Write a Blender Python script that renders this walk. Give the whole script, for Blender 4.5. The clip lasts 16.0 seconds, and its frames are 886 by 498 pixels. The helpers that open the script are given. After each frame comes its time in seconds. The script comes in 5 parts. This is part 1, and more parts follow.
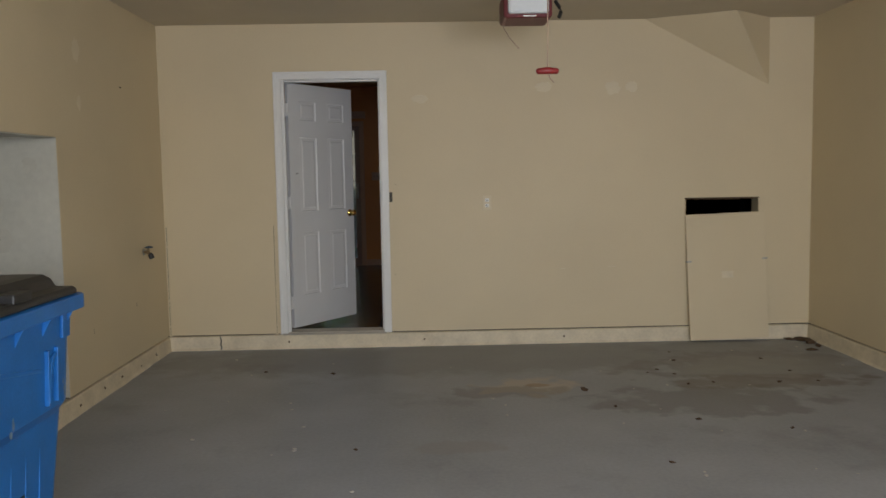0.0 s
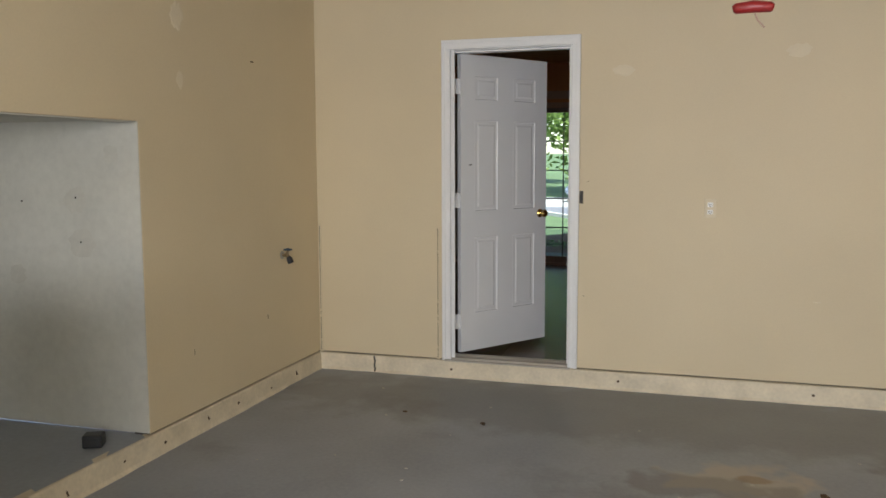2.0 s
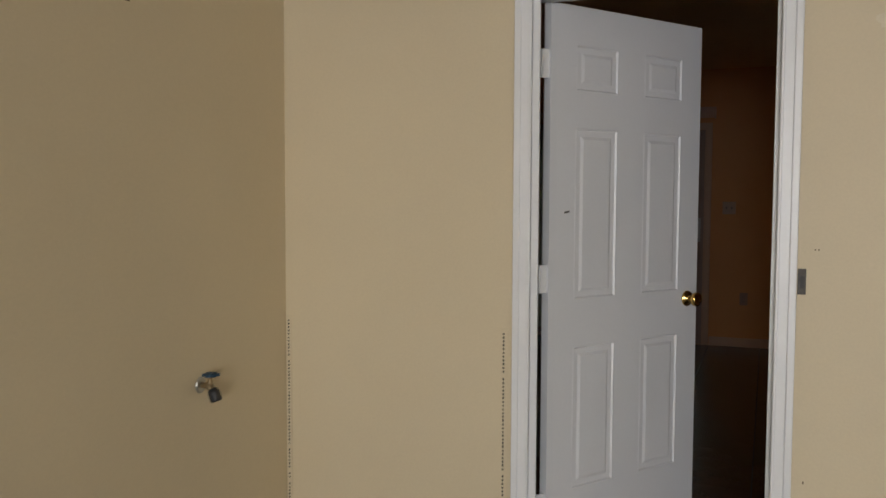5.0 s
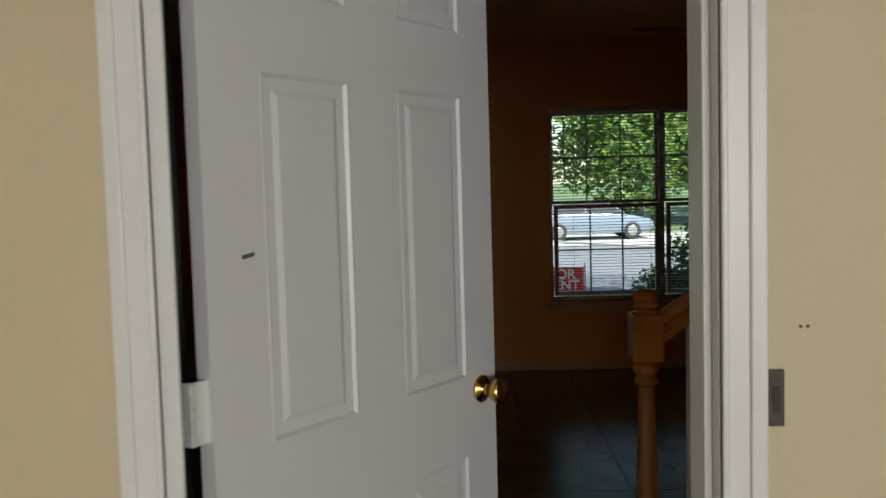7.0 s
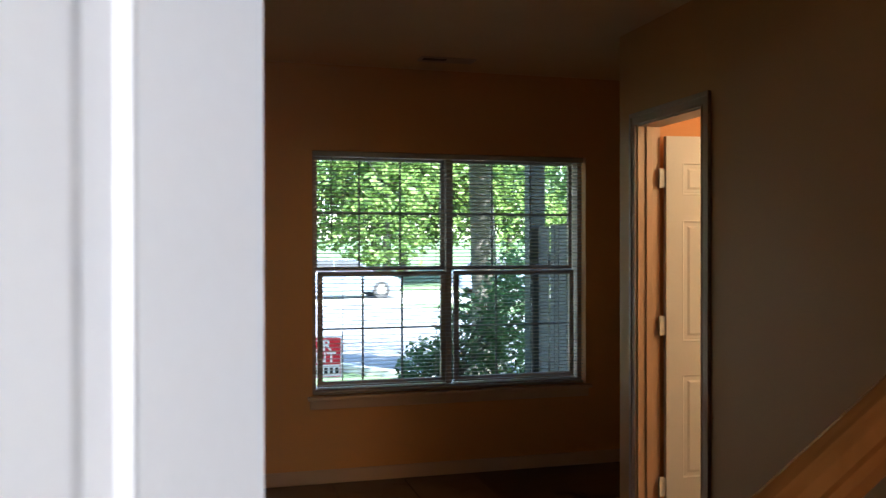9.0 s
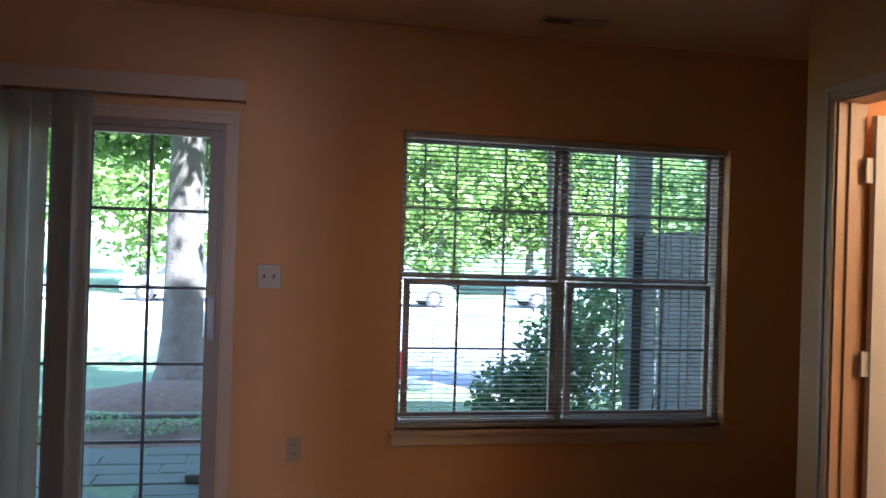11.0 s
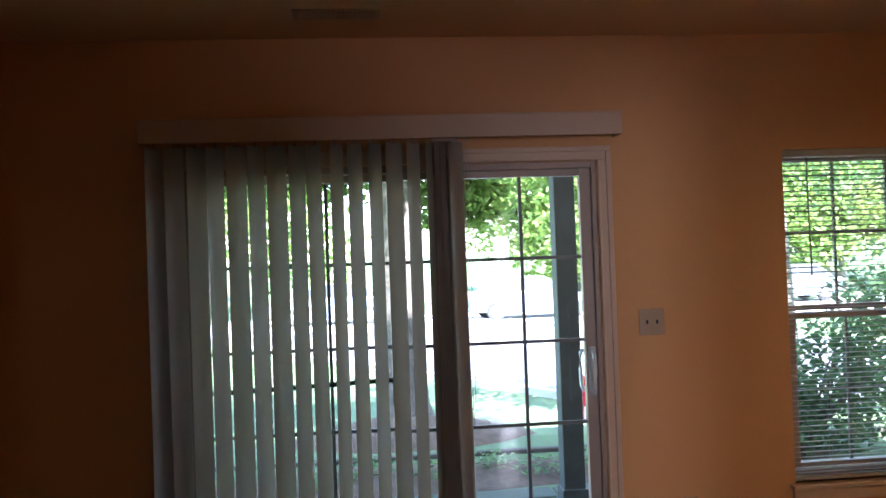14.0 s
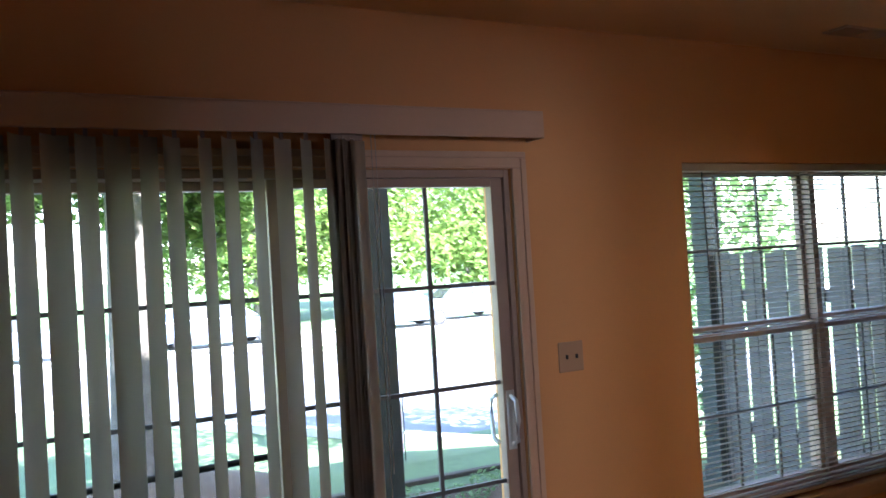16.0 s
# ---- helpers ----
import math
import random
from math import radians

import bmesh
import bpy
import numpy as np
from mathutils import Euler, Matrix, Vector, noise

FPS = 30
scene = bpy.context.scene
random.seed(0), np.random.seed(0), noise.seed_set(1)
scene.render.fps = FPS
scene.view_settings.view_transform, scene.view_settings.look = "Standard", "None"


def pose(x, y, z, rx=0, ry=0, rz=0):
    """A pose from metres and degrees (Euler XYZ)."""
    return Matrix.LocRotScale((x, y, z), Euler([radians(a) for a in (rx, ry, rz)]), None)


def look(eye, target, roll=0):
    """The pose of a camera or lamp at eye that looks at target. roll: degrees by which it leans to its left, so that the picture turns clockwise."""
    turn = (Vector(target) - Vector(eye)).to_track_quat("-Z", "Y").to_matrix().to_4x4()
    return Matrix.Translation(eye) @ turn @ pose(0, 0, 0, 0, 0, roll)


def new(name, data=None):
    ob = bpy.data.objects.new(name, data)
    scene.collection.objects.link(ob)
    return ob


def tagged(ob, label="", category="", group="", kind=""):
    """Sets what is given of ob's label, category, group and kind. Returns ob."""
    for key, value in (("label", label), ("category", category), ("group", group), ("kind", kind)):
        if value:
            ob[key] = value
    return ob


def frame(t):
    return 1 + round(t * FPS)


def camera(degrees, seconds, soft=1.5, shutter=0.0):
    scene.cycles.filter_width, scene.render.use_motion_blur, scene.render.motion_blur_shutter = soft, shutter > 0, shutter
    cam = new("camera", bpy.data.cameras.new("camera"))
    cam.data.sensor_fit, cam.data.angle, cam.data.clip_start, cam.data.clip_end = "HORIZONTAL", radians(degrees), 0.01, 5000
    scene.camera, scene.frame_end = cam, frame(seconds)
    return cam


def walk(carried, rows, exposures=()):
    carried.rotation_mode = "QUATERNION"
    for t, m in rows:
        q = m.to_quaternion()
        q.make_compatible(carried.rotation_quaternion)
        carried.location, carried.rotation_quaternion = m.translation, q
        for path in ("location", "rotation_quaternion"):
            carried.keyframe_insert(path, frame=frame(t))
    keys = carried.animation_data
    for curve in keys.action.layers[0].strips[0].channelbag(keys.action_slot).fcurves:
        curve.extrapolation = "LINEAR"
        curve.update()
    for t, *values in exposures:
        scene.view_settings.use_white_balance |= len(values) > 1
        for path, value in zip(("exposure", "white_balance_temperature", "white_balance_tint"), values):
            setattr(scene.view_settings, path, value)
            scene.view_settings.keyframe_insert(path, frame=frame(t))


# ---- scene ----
cam = camera(55.2, 16.0, soft=1.5, shutter=0.3)
PATH = [
    (0, (0.787, -0.062, 1.402), (0.824, 1.93, 1.228), -1.0),
    (0.5, (0.929, 0.289, 1.393), (0.776, 2.275, 1.21), -0.9),
    (1, (1.055, 0.663, 1.436), (0.633, 2.609, 1.247), -1.4),
    (1.5, (1.235, 1.031, 1.455), (0.778, 2.968, 1.255), -0.8),
    (2, (1.252, 1.439, 1.469), (0.663, 3.339, 1.26), -0.2),
    (2.5, (1.227, 1.872, 1.496), (0.563, 3.749, 1.299), 0.4),
    (2.8, (1.147, 2.121, 1.51), (0.361, 3.949, 1.306), 0.7),
    (3, (1.087, 2.28, 1.501), (0.257, 4.088, 1.292), 0.7),
    (5.5, (0.267, 4.402, 1.485), (-0.335, 6.307, 1.389), -0.6),
    (6, (0.182, 4.783, 1.504), (-0.172, 6.749, 1.397), -1.0),
    (6.5, (0.128, 5.231, 1.501), (-0.094, 7.215, 1.378), -1.4),
    (7, (0.083, 5.656, 1.528), (0.015, 7.65, 1.396), -1.6),
    (7.2, (0.079, 5.826, 1.531), (0.046, 7.821, 1.4), -1.5),
    (7.5, (0.068, 6.097, 1.546), (0.063, 8.094, 1.441), -0.9),
    (8, (0.008, 6.526, 1.563), (0.17, 8.519, 1.52), -0.5),
    (8.5, (0.018, 6.886, 1.578), (0.438, 8.841, 1.551), -0.7),
    (8.8, (0.055, 7.02, 1.577), (0.56, 8.955, 1.56), -0.5),
    (9.3, (0.18, 7.24, 1.568), (0.72, 9.165, 1.565), 0.2),
    (9.8, (0.27, 7.5, 1.56), (0.77, 9.435, 1.56), 0.9),
    (10.3, (0.2, 7.8, 1.555), (0.65, 9.75, 1.555), 1.4),
    (10.8, (0.026, 8.028, 1.551), (0.442, 9.985, 1.551), 1.7),
    (11, (0.009, 8.115, 1.536), (0.431, 10.07, 1.548), 1.8),
    (11.2, (-0.045, 8.199, 1.536), (0.395, 10.15, 1.551), 1.7),
    (11.5, (-0.019, 8.248, 1.524), (0.338, 10.216, 1.554), 1.4),
    (12, (-0.04, 8.233, 1.585), (-0.118, 10.231, 1.554), 2.1),
    (12.5, (-0.422, 8.229, 1.535), (-0.522, 10.226, 1.516), 0.1),
    (13, (-0.744, 8.306, 1.576), (-0.791, 10.305, 1.62), -1.6),
    (13.5, (-0.962, 8.484, 1.617), (-0.975, 10.483, 1.695), -1.8),
    (14, (-1.231, 8.658, 1.705), (-1.036, 10.648, 1.734), -2.1),
    (14.5, (-1.38, 8.883, 1.7), (-1.091, 10.861, 1.784), -1.6),
    (15, (-1.611, 9.151, 1.687), (-1.088, 11.077, 1.811), -2.5),
    (15.2, (-1.683, 9.224, 1.729), (-1.066, 11.124, 1.825), -2.6),
    (15.5, (-1.787, 9.367, 1.707), (-1.03, 11.215, 1.806), -3.5),
    (16, (-1.907, 9.657, 1.774), (-0.968, 11.422, 1.818), -3.5),
]
walk(cam, [(t, look(eye, target, roll)) for t, eye, target, roll in PATH],
     exposures=[(0, 0.85, 6500, 12), (1.0, 1.2, 6500, 12), (2.5, 1.42, 6500, 13), (5.5, 1.25, 6600, 13), (7.0, 1.27, 6800, 10), (7.8, 1.95, 6800, 10), (8.6, 2.8, 6300, 12), (10.6, 3.5, 5450, 20), (12.1, 3.55, 5600, 21), (13.2, 3.9, 6000, 23), (16, 3.9, 6000, 23)])

# world, sun, lights
world = bpy.data.worlds.new("sky")
scene.world = world
world.use_nodes = True
wn = world.node_tree
sky = wn.nodes.new("ShaderNodeTexSky")
sky.sky_type, sky.sun_disc = "NISHITA", False
sky.sun_elevation, sky.sun_rotation = radians(52), radians(158)
wn.nodes["Background"].inputs["Strength"].default_value = 0.14
wn.links.new(sky.outputs[0], wn.nodes["Background"].inputs["Color"])
sun_data = bpy.data.lights.new("sun", "SUN")
sun_data.energy, sun_data.angle, sun_data.color = 5.0, radians(0.6), (1.0, 0.97, 0.92)
sun = new("sun", sun_data)
# the sun stands high behind the house, on the driveway side
sun.matrix_world = look((20 * math.sin(radians(158)) * math.cos(radians(52)), 20 * math.cos(radians(158)) * math.cos(radians(52)), 20 * math.sin(radians(52))), (0, 0, 0))
# daylight in the open garage doorway
door_sky_data = bpy.data.lights.new("garage_doorway_daylight", "AREA")
door_sky_data.shape, door_sky_data.size, door_sky_data.size_y = "RECTANGLE", 3.2, 1.0
door_sky_data.energy, door_sky_data.color = 92, (0.95, 0.98, 1.04)
door_sky = new("garage_doorway_daylight", door_sky_data)
door_sky.matrix_world = look((1.9, -2.3, 1.68), (1.3, 4, 0.4))
# warm lamp in the small room beside the stairs
bulb_data = bpy.data.lights.new("washroom_bulb", "POINT")
bulb_data.energy, bulb_data.color, bulb_data.shadow_soft_size = 4.4, (1.0, 0.79, 0.44), 0.22
bulb = new("washroom_bulb", bulb_data)
bulb.location = (3.4, 9.55, 2.25)


# ---- materials ----
def material(name, color, rough=0.6, metal=0.0, var=0.12, scale=6.0, fine=60.0, bump=0.08, spec=0.5, tint=None, bump_scale=None):
    """Node material: colour broken up at two scales, with a fine relief."""
    m = bpy.data.materials.new(name)
    m.use_nodes = True
    nt = m.node_tree
    b = nt.nodes["Principled BSDF"]
    b.inputs["Roughness"].default_value, b.inputs["Metallic"].default_value = rough, metal
    b.inputs["Specular IOR Level"].default_value = spec
    co = nt.nodes.new("ShaderNodeTexCoord")
    n1, n2 = nt.nodes.new("ShaderNodeTexNoise"), nt.nodes.new("ShaderNodeTexNoise")
    n1.inputs["Scale"].default_value, n1.inputs["Detail"].default_value = scale, 5
    n2.inputs["Scale"].default_value, n2.inputs["Detail"].default_value = fine, 3
    for n in (n1, n2):
        nt.links.new(co.outputs["Object"], n.inputs["Vector"])
    mixn = nt.nodes.new("ShaderNodeMix")
    mixn.data_type = "FLOAT"
    mixn.inputs["Factor"].default_value = 0.35
    nt.links.new(n1.outputs["Fac"], mixn.inputs["A"])
    nt.links.new(n2.outputs["Fac"], mixn.inputs["B"])
    ramp = nt.nodes.new("ShaderNodeValToRGB")
    lo = tint or tuple(c * (1 - var) for c in color)
    hi = tuple(min(1, c * (1 + var)) for c in color)
    ramp.color_ramp.elements[0].position, ramp.color_ramp.elements[1].position = 0.3, 0.7
    ramp.color_ramp.elements[0].color, ramp.color_ramp.elements[1].color = (*lo, 1), (*hi, 1)
    nt.links.new(mixn.outputs["Result"], ramp.inputs["Fac"])
    nt.links.new(ramp.outputs["Color"], b.inputs["Base Color"])
    if bump:
        bp = nt.nodes.new("ShaderNodeBump")
        bp.inputs["Strength"].default_value, bp.inputs["Distance"].default_value = bump, 0.01
        nt.links.new(n2.outputs["Fac"], bp.inputs["Height"])
        nt.links.new(bp.outputs["Normal"], b.inputs["Normal"])
    return m


def glass_material(name):
    m = bpy.data.materials.new(name)
    m.use_nodes = True
    nt = m.node_tree
    out = nt.nodes["Material Output"]
    nt.nodes.remove(nt.nodes["Principled BSDF"])
    tr, gl, mx, fr = (nt.nodes.new("ShaderNode" + k) for k in ("BsdfTransparent", "BsdfGlossy", "MixShader", "LayerWeight"))
    pw, sc = nt.nodes.new("ShaderNodeMath"), nt.nodes.new("ShaderNodeMath")
    tr.inputs["Color"].default_value = (0.93, 0.97, 0.95, 1)
    gl.inputs["Roughness"].default_value = 0.02
    pw.operation, sc.operation = "POWER", "MULTIPLY_ADD"
    pw.inputs[1].default_value, sc.inputs[1].default_value, sc.inputs[2].default_value = 4.0, 0.7, 0.025
    nt.links.new(fr.outputs["Facing"], pw.inputs[0])
    nt.links.new(pw.outputs[0], sc.inputs[0])
    nt.links.new(sc.outputs[0], mx.inputs[0])
    nt.links.new(tr.outputs[0], mx.inputs[1])
    nt.links.new(gl.outputs[0], mx.inputs[2])
    nt.links.new(mx.outputs[0], out.inputs[0])
    return m


def emitting(name, color, strength):
    m = bpy.data.materials.new(name)
    m.use_nodes = True
    b = m.node_tree.nodes["Principled BSDF"]
    b.inputs["Base Color"].default_value = (*color, 1)
    b.inputs["Emission Color"].default_value = (*color, 1)
    b.inputs["Emission Strength"].default_value = strength
    return m


def garage_floor_material():
    """Grey painted concrete with pale worn patches, dark oil spots, scuffs and a darkened band by the front wall."""
    m = material("painted_concrete", (0.315, 0.335, 0.365), 0.46, spec=0.3, var=0.16, scale=1.6, fine=45, bump=0.06)
    nt = m.node_tree
    b = nt.nodes["Principled BSDF"]
    base = b.inputs["Base Color"].links[0].from_socket
    co = nt.nodes["Texture Coordinate"]

    def spots(scale, low, high, color, src, blend):
        n = nt.nodes.new("ShaderNodeTexNoise")
        n.inputs["Scale"].default_value, n.inputs["Detail"].default_value, n.inputs["Roughness"].default_value = scale, 8, 0.62
        nt.links.new(co.outputs["Object"], n.inputs["Vector"])
        r = nt.nodes.new("ShaderNodeMapRange")
        r.inputs["From Min"].default_value, r.inputs["From Max"].default_value = low, high
        r.inputs["To Max"].default_value = blend
        nt.links.new(n.outputs["Fac"], r.inputs["Value"])
        mx = nt.nodes.new("ShaderNodeMix")
        mx.data_type = "RGBA"
        mx.inputs["B"].default_value = (*color, 1)
        nt.links.new(r.outputs[0], mx.inputs["Factor"])
        nt.links.new(src, mx.inputs["A"])
        return mx.outputs["Result"], r

    def patch(center, size, color, src, blend, wobble=0.5):
        mp = nt.nodes.new("ShaderNodeMapping")
        mp.inputs["Location"].default_value = (-center[0] / size[0], -center[1] / size[1], 0)
        mp.inputs["Scale"].default_value = (1 / size[0], 1 / size[1], 0)
        nt.links.new(co.outputs["Object"], mp.inputs["Vector"])
        n = nt.nodes.new("ShaderNodeTexNoise")
        n.inputs["Scale"].default_value, n.inputs["Detail"].default_value = 5, 7
        nt.links.new(co.outputs["Object"], n.inputs["Vector"])
        ln = nt.nodes.new("ShaderNodeVectorMath")
        ln.operation = "LENGTH"
        nt.links.new(mp.outputs[0], ln.inputs[0])
        ad = nt.nodes.new("ShaderNodeMath")
        ad.operation = "MULTIPLY_ADD"
        ad.inputs[1].default_value = wobble * 4
        nt.links.new(n.outputs["Fac"], ad.inputs[0])
        nt.links.new(ln.outputs["Value"], ad.inputs[2])
        r = nt.nodes.new("ShaderNodeMapRange")
        r.inputs["From Min"].default_value, r.inputs["From Max"].default_value = wobble * 2 + 1.0, wobble * 2 + 0.7
        r.inputs["To Max"].default_value = blend
        nt.links.new(ad.outputs[0], r.inputs["Value"])
        mx = nt.nodes.new("ShaderNodeMix")
        mx.data_type = "RGBA"
        mx.inputs["B"].default_value = (*color, 1)
        nt.links.new(r.outputs[0], mx.inputs["Factor"])
        nt.links.new(src, mx.inputs["A"])
        return mx.outputs["Result"]

    out, _ = spots(1.1, 0.56, 0.75, (0.12, 0.115, 0.11), base, 0.55)
    out, _ = spots(9, 0.66, 0.74, (0.30, 0.30, 0.29), out, 0.5)
    # dirt by the front wall, also darkened for daylight falling off from the doorway
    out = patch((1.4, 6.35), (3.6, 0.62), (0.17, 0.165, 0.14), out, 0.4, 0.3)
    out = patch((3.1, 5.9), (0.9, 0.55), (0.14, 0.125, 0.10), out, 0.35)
    out = patch((1.45, 5.42), (0.34, 0.24), (0.47, 0.42, 0.34), out, 0.8)
    out = patch((1.52, 5.46), (0.10, 0.07), (0.30, 0.2, 0.1), out, 0.7)
    out = patch((2.5, 5.0), (0.8, 0.35), (0.11, 0.10, 0.09), out, 0.45)
    out = patch((3.0, 5.45), (0.75, 0.22), (0.15, 0.13, 0.10), out, 0.6)
    out = patch((1.25, 5.3), (0.5, 0.16), (0.14, 0.12, 0.10), out, 0.45)
    out = patch((3.2, 5.9), (0.7, 0.35), (0.3, 0.3, 0.29), out, 0.5)
    out = patch((0.9, 4.2), (0.3, 0.12), (0.28, 0.27, 0.26), out, 0.5)
    nt.links.new(out, b.inputs["Base Color"])
    return m


def wood_material(name, dark, light, rough=0.3, scale=1.0):
    m = material(name, light, rough, var=0.2, scale=8, fine=90, bump=0.03)
    nt = m.node_tree
    b = nt.nodes["Principled BSDF"]
    co = nt.nodes["Texture Coordinate"]
    mp = nt.nodes.new("ShaderNodeMapping")
    mp.inputs["Scale"].default_value = (3 * scale, 16 * scale, 3 * scale)
    nt.links.new(co.outputs["Object"], mp.inputs["Vector"])
    n = nt.nodes.new("ShaderNodeTexNoise")
    n.inputs["Scale"].default_value, n.inputs["Detail"].default_value, n.inputs["Distortion"].default_value = 2.0, 5, 0.5
    nt.links.new(mp.outputs[0], n.inputs["Vector"])
    r = nt.nodes.new("ShaderNodeValToRGB")
    r.color_ramp.elements[0].position, r.color_ramp.elements[1].position = 0.35, 0.65
    r.color_ramp.elements[0].color, r.color_ramp.elements[1].color = (*dark, 1), (*light, 1)
    nt.links.new(n.outputs["Fac"], r.inputs["Fac"])
    nt.links.new(r.outputs[0], b.inputs["Base Color"])
    return m


def leaf_material(name, a, c):
    """Leaf green that differs from leaf to leaf, with light shining through."""
    m = bpy.data.materials.new(name)
    m.use_nodes = True
    nt = m.node_tree
    out = nt.nodes["Material Output"]
    b = nt.nodes["Principled BSDF"]
    b.inputs["Roughness"].default_value = 0.5
    g = nt.nodes.new("ShaderNodeNewGeometry")
    r = nt.nodes.new("ShaderNodeValToRGB")
    r.color_ramp.elements[0].color, r.color_ramp.elements[1].color = (*a, 1), (*c, 1)
    nt.links.new(g.outputs["Random Per Island"], r.inputs["Fac"])
    nt.links.new(r.outputs[0], b.inputs["Base Color"])
    tl, mx = nt.nodes.new("ShaderNodeBsdfTranslucent"), nt.nodes.new("ShaderNodeMixShader")
    nt.links.new(r.outputs[0], tl.inputs["Color"])
    mx.inputs[0].default_value = 0.5
    nt.links.new(b.outputs[0], mx.inputs[1])
    nt.links.new(tl.outputs[0], mx.inputs[2])
    nt.links.new(mx.outputs[0], out.inputs[0])
    return m


M_GWALL = material("cream_wall_paint", (0.66, 0.555, 0.37), 0.55, var=0.05, scale=1.2, fine=120, bump=0.05)
M_GCEIL = material("cream_ceiling_paint", (0.60, 0.53, 0.41), 0.7, var=0.05, scale=2.0, fine=90, bump=0.08)
M_CURB = material("cream_painted_kerb", (0.68, 0.595, 0.44), 0.6, var=0.16, scale=7, fine=50, bump=0.25)
M_ALCOVE = material("bare_grey_plasterboard", (0.53, 0.52, 0.455), 0.8, var=0.12, scale=1.6, fine=25, bump=0.06)
M_FLOOR = garage_floor_material()
M_TRIM = material("white_gloss_paint", (0.78, 0.78, 0.77), 0.35, var=0.03, scale=5, fine=70, bump=0.02)
M_DOOR = material("white_door_paint", (0.74, 0.745, 0.75), 0.38, var=0.025, scale=3, fine=80, bump=0.02)
M_SPACKLE = material("pale_filler", (0.715, 0.625, 0.46), 0.8, var=0.05, scale=9, fine=90, bump=0.1)
M_DARKMETAL = material("dark_metal", (0.035, 0.033, 0.03), 0.4, metal=0.7, var=0.2)
M_BRASS = material("polished_brass", (0.72, 0.46, 0.14), 0.18, metal=1.0, var=0.06, scale=12, bump=0.0)
M_STEEL = material("worn_steel", (0.42, 0.41, 0.38), 0.35, metal=0.9, var=0.2, scale=30, fine=150)
M_PLATE = material("white_plastic_plate", (0.8, 0.79, 0.75), 0.35, var=0.02, bump=0)
# near-black for the shade in slots and hollows, also dark plastic and print
M_SLOT = material("near_black", (0.02, 0.02, 0.02), 0.6, var=0.1, bump=0)
M_BLUE = material("blue_cart_plastic", (0.010, 0.135, 0.43), 0.4, var=0.16, scale=9, fine=120, bump=0.05)
M_BLACK = material("black_plastic", (0.018, 0.018, 0.019), 0.4, var=0.25, scale=14, fine=160, bump=0.06)
M_RED = material("red_plastic", (0.24, 0.014, 0.014), 0.4, var=0.1, scale=20)
M_MAROON = material("maroon_housing", (0.16, 0.03, 0.035), 0.45, var=0.12, scale=20)
M_LENS = material("milky_lens", (0.75, 0.78, 0.8), 0.3, var=0.05)
M_CORD = material("beige_cord", (0.4, 0.27, 0.2), 0.8, var=0.15, scale=40)
M_BROWN = material("dry_brown_leaf", (0.09, 0.055, 0.03), 0.9, var=0.3, scale=40)
M_CRUMB = material("pale_crumb", (0.55, 0.53, 0.48), 0.9, var=0.2, scale=60)
M_HWALL = material("tan_wall_paint", (0.70, 0.335, 0.12), 0.6, var=0.035, scale=1.3, fine=140, bump=0.05)
M_HCEIL = material("house_ceiling_paint", (0.84, 0.53, 0.27), 0.75, var=0.04, scale=2, fine=120, bump=0.08)
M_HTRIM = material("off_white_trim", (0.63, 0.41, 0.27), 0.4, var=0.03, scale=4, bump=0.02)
M_TILE = material("dark_brown_floor_tile", (0.115, 0.06, 0.034), 0.26, var=0.25, scale=5, fine=60, bump=0.04, spec=0.35)
M_GROUT = material("dark_grout", (0.035, 0.025, 0.02), 0.8, var=0.15, scale=30)
M_OAK = wood_material("orange_oak", (0.46, 0.165, 0.038), (0.64, 0.255, 0.068), 0.22)
# white vinyl and glazing bars, with their backlit darkness put into the colours
M_VINYL = material("backlit_vinyl", (0.40, 0.275, 0.205), 0.4, var=0.03, bump=0.01)
M_MUNTIN = material("backlit_bar", (0.16, 0.15, 0.14), 0.45, var=0.05, bump=0.01)
M_SLAT = material("cream_blind_slat", (0.46, 0.39, 0.31), 0.45, var=0.03, bump=0.0)
M_VANE = material("pale_vinyl_vane", (0.50, 0.41, 0.32), 0.5, var=0.04, scale=3, fine=200, bump=0.04)
def shine_through(m, share, color):
    """Lets some of the daylight behind a thin sheet show through it."""
    nt = m.node_tree
    tl, mx = nt.nodes.new("ShaderNodeBsdfTranslucent"), nt.nodes.new("ShaderNodeMixShader")
    tl.inputs["Color"].default_value = (*color, 1)
    mx.inputs[0].default_value = share
    nt.links.new(nt.nodes["Principled BSDF"].outputs[0], mx.inputs[1])
    nt.links.new(tl.outputs[0], mx.inputs[2])
    nt.links.new(mx.outputs[0], nt.nodes["Material Output"].inputs[0])


shine_through(M_VANE, 0.36, (0.66, 0.62, 0.54))
M_GLASS = glass_material("window_glass")
M_PAVER = material("grey_patio_stone", (0.062, 0.074, 0.055), 0.85, var=0.25, scale=4, fine=40, bump=0.4)
M_JOINT = material("patio_joint_soil", (0.07, 0.06, 0.05), 0.95, var=0.3, scale=20)
M_GRASS = material("lawn_ground", (0.085, 0.14, 0.06), 0.9, var=0.35, scale=0.8, fine=14, bump=0.5)
# worn asphalt grey, with the blue of skylit shade mixed into the colour
M_ROAD = material("pale_worn_asphalt", (0.15, 0.158, 0.18), 0.9, var=0.12, scale=0.8, fine=30, bump=0.3)
M_LOT = material("bleached_lot_asphalt", (0.36, 0.36, 0.36), 0.9, var=0.12, scale=0.8, fine=30, bump=0.3)
M_KERB = material("concrete_kerb", (0.45, 0.44, 0.42), 0.85, var=0.12, scale=5, fine=40)
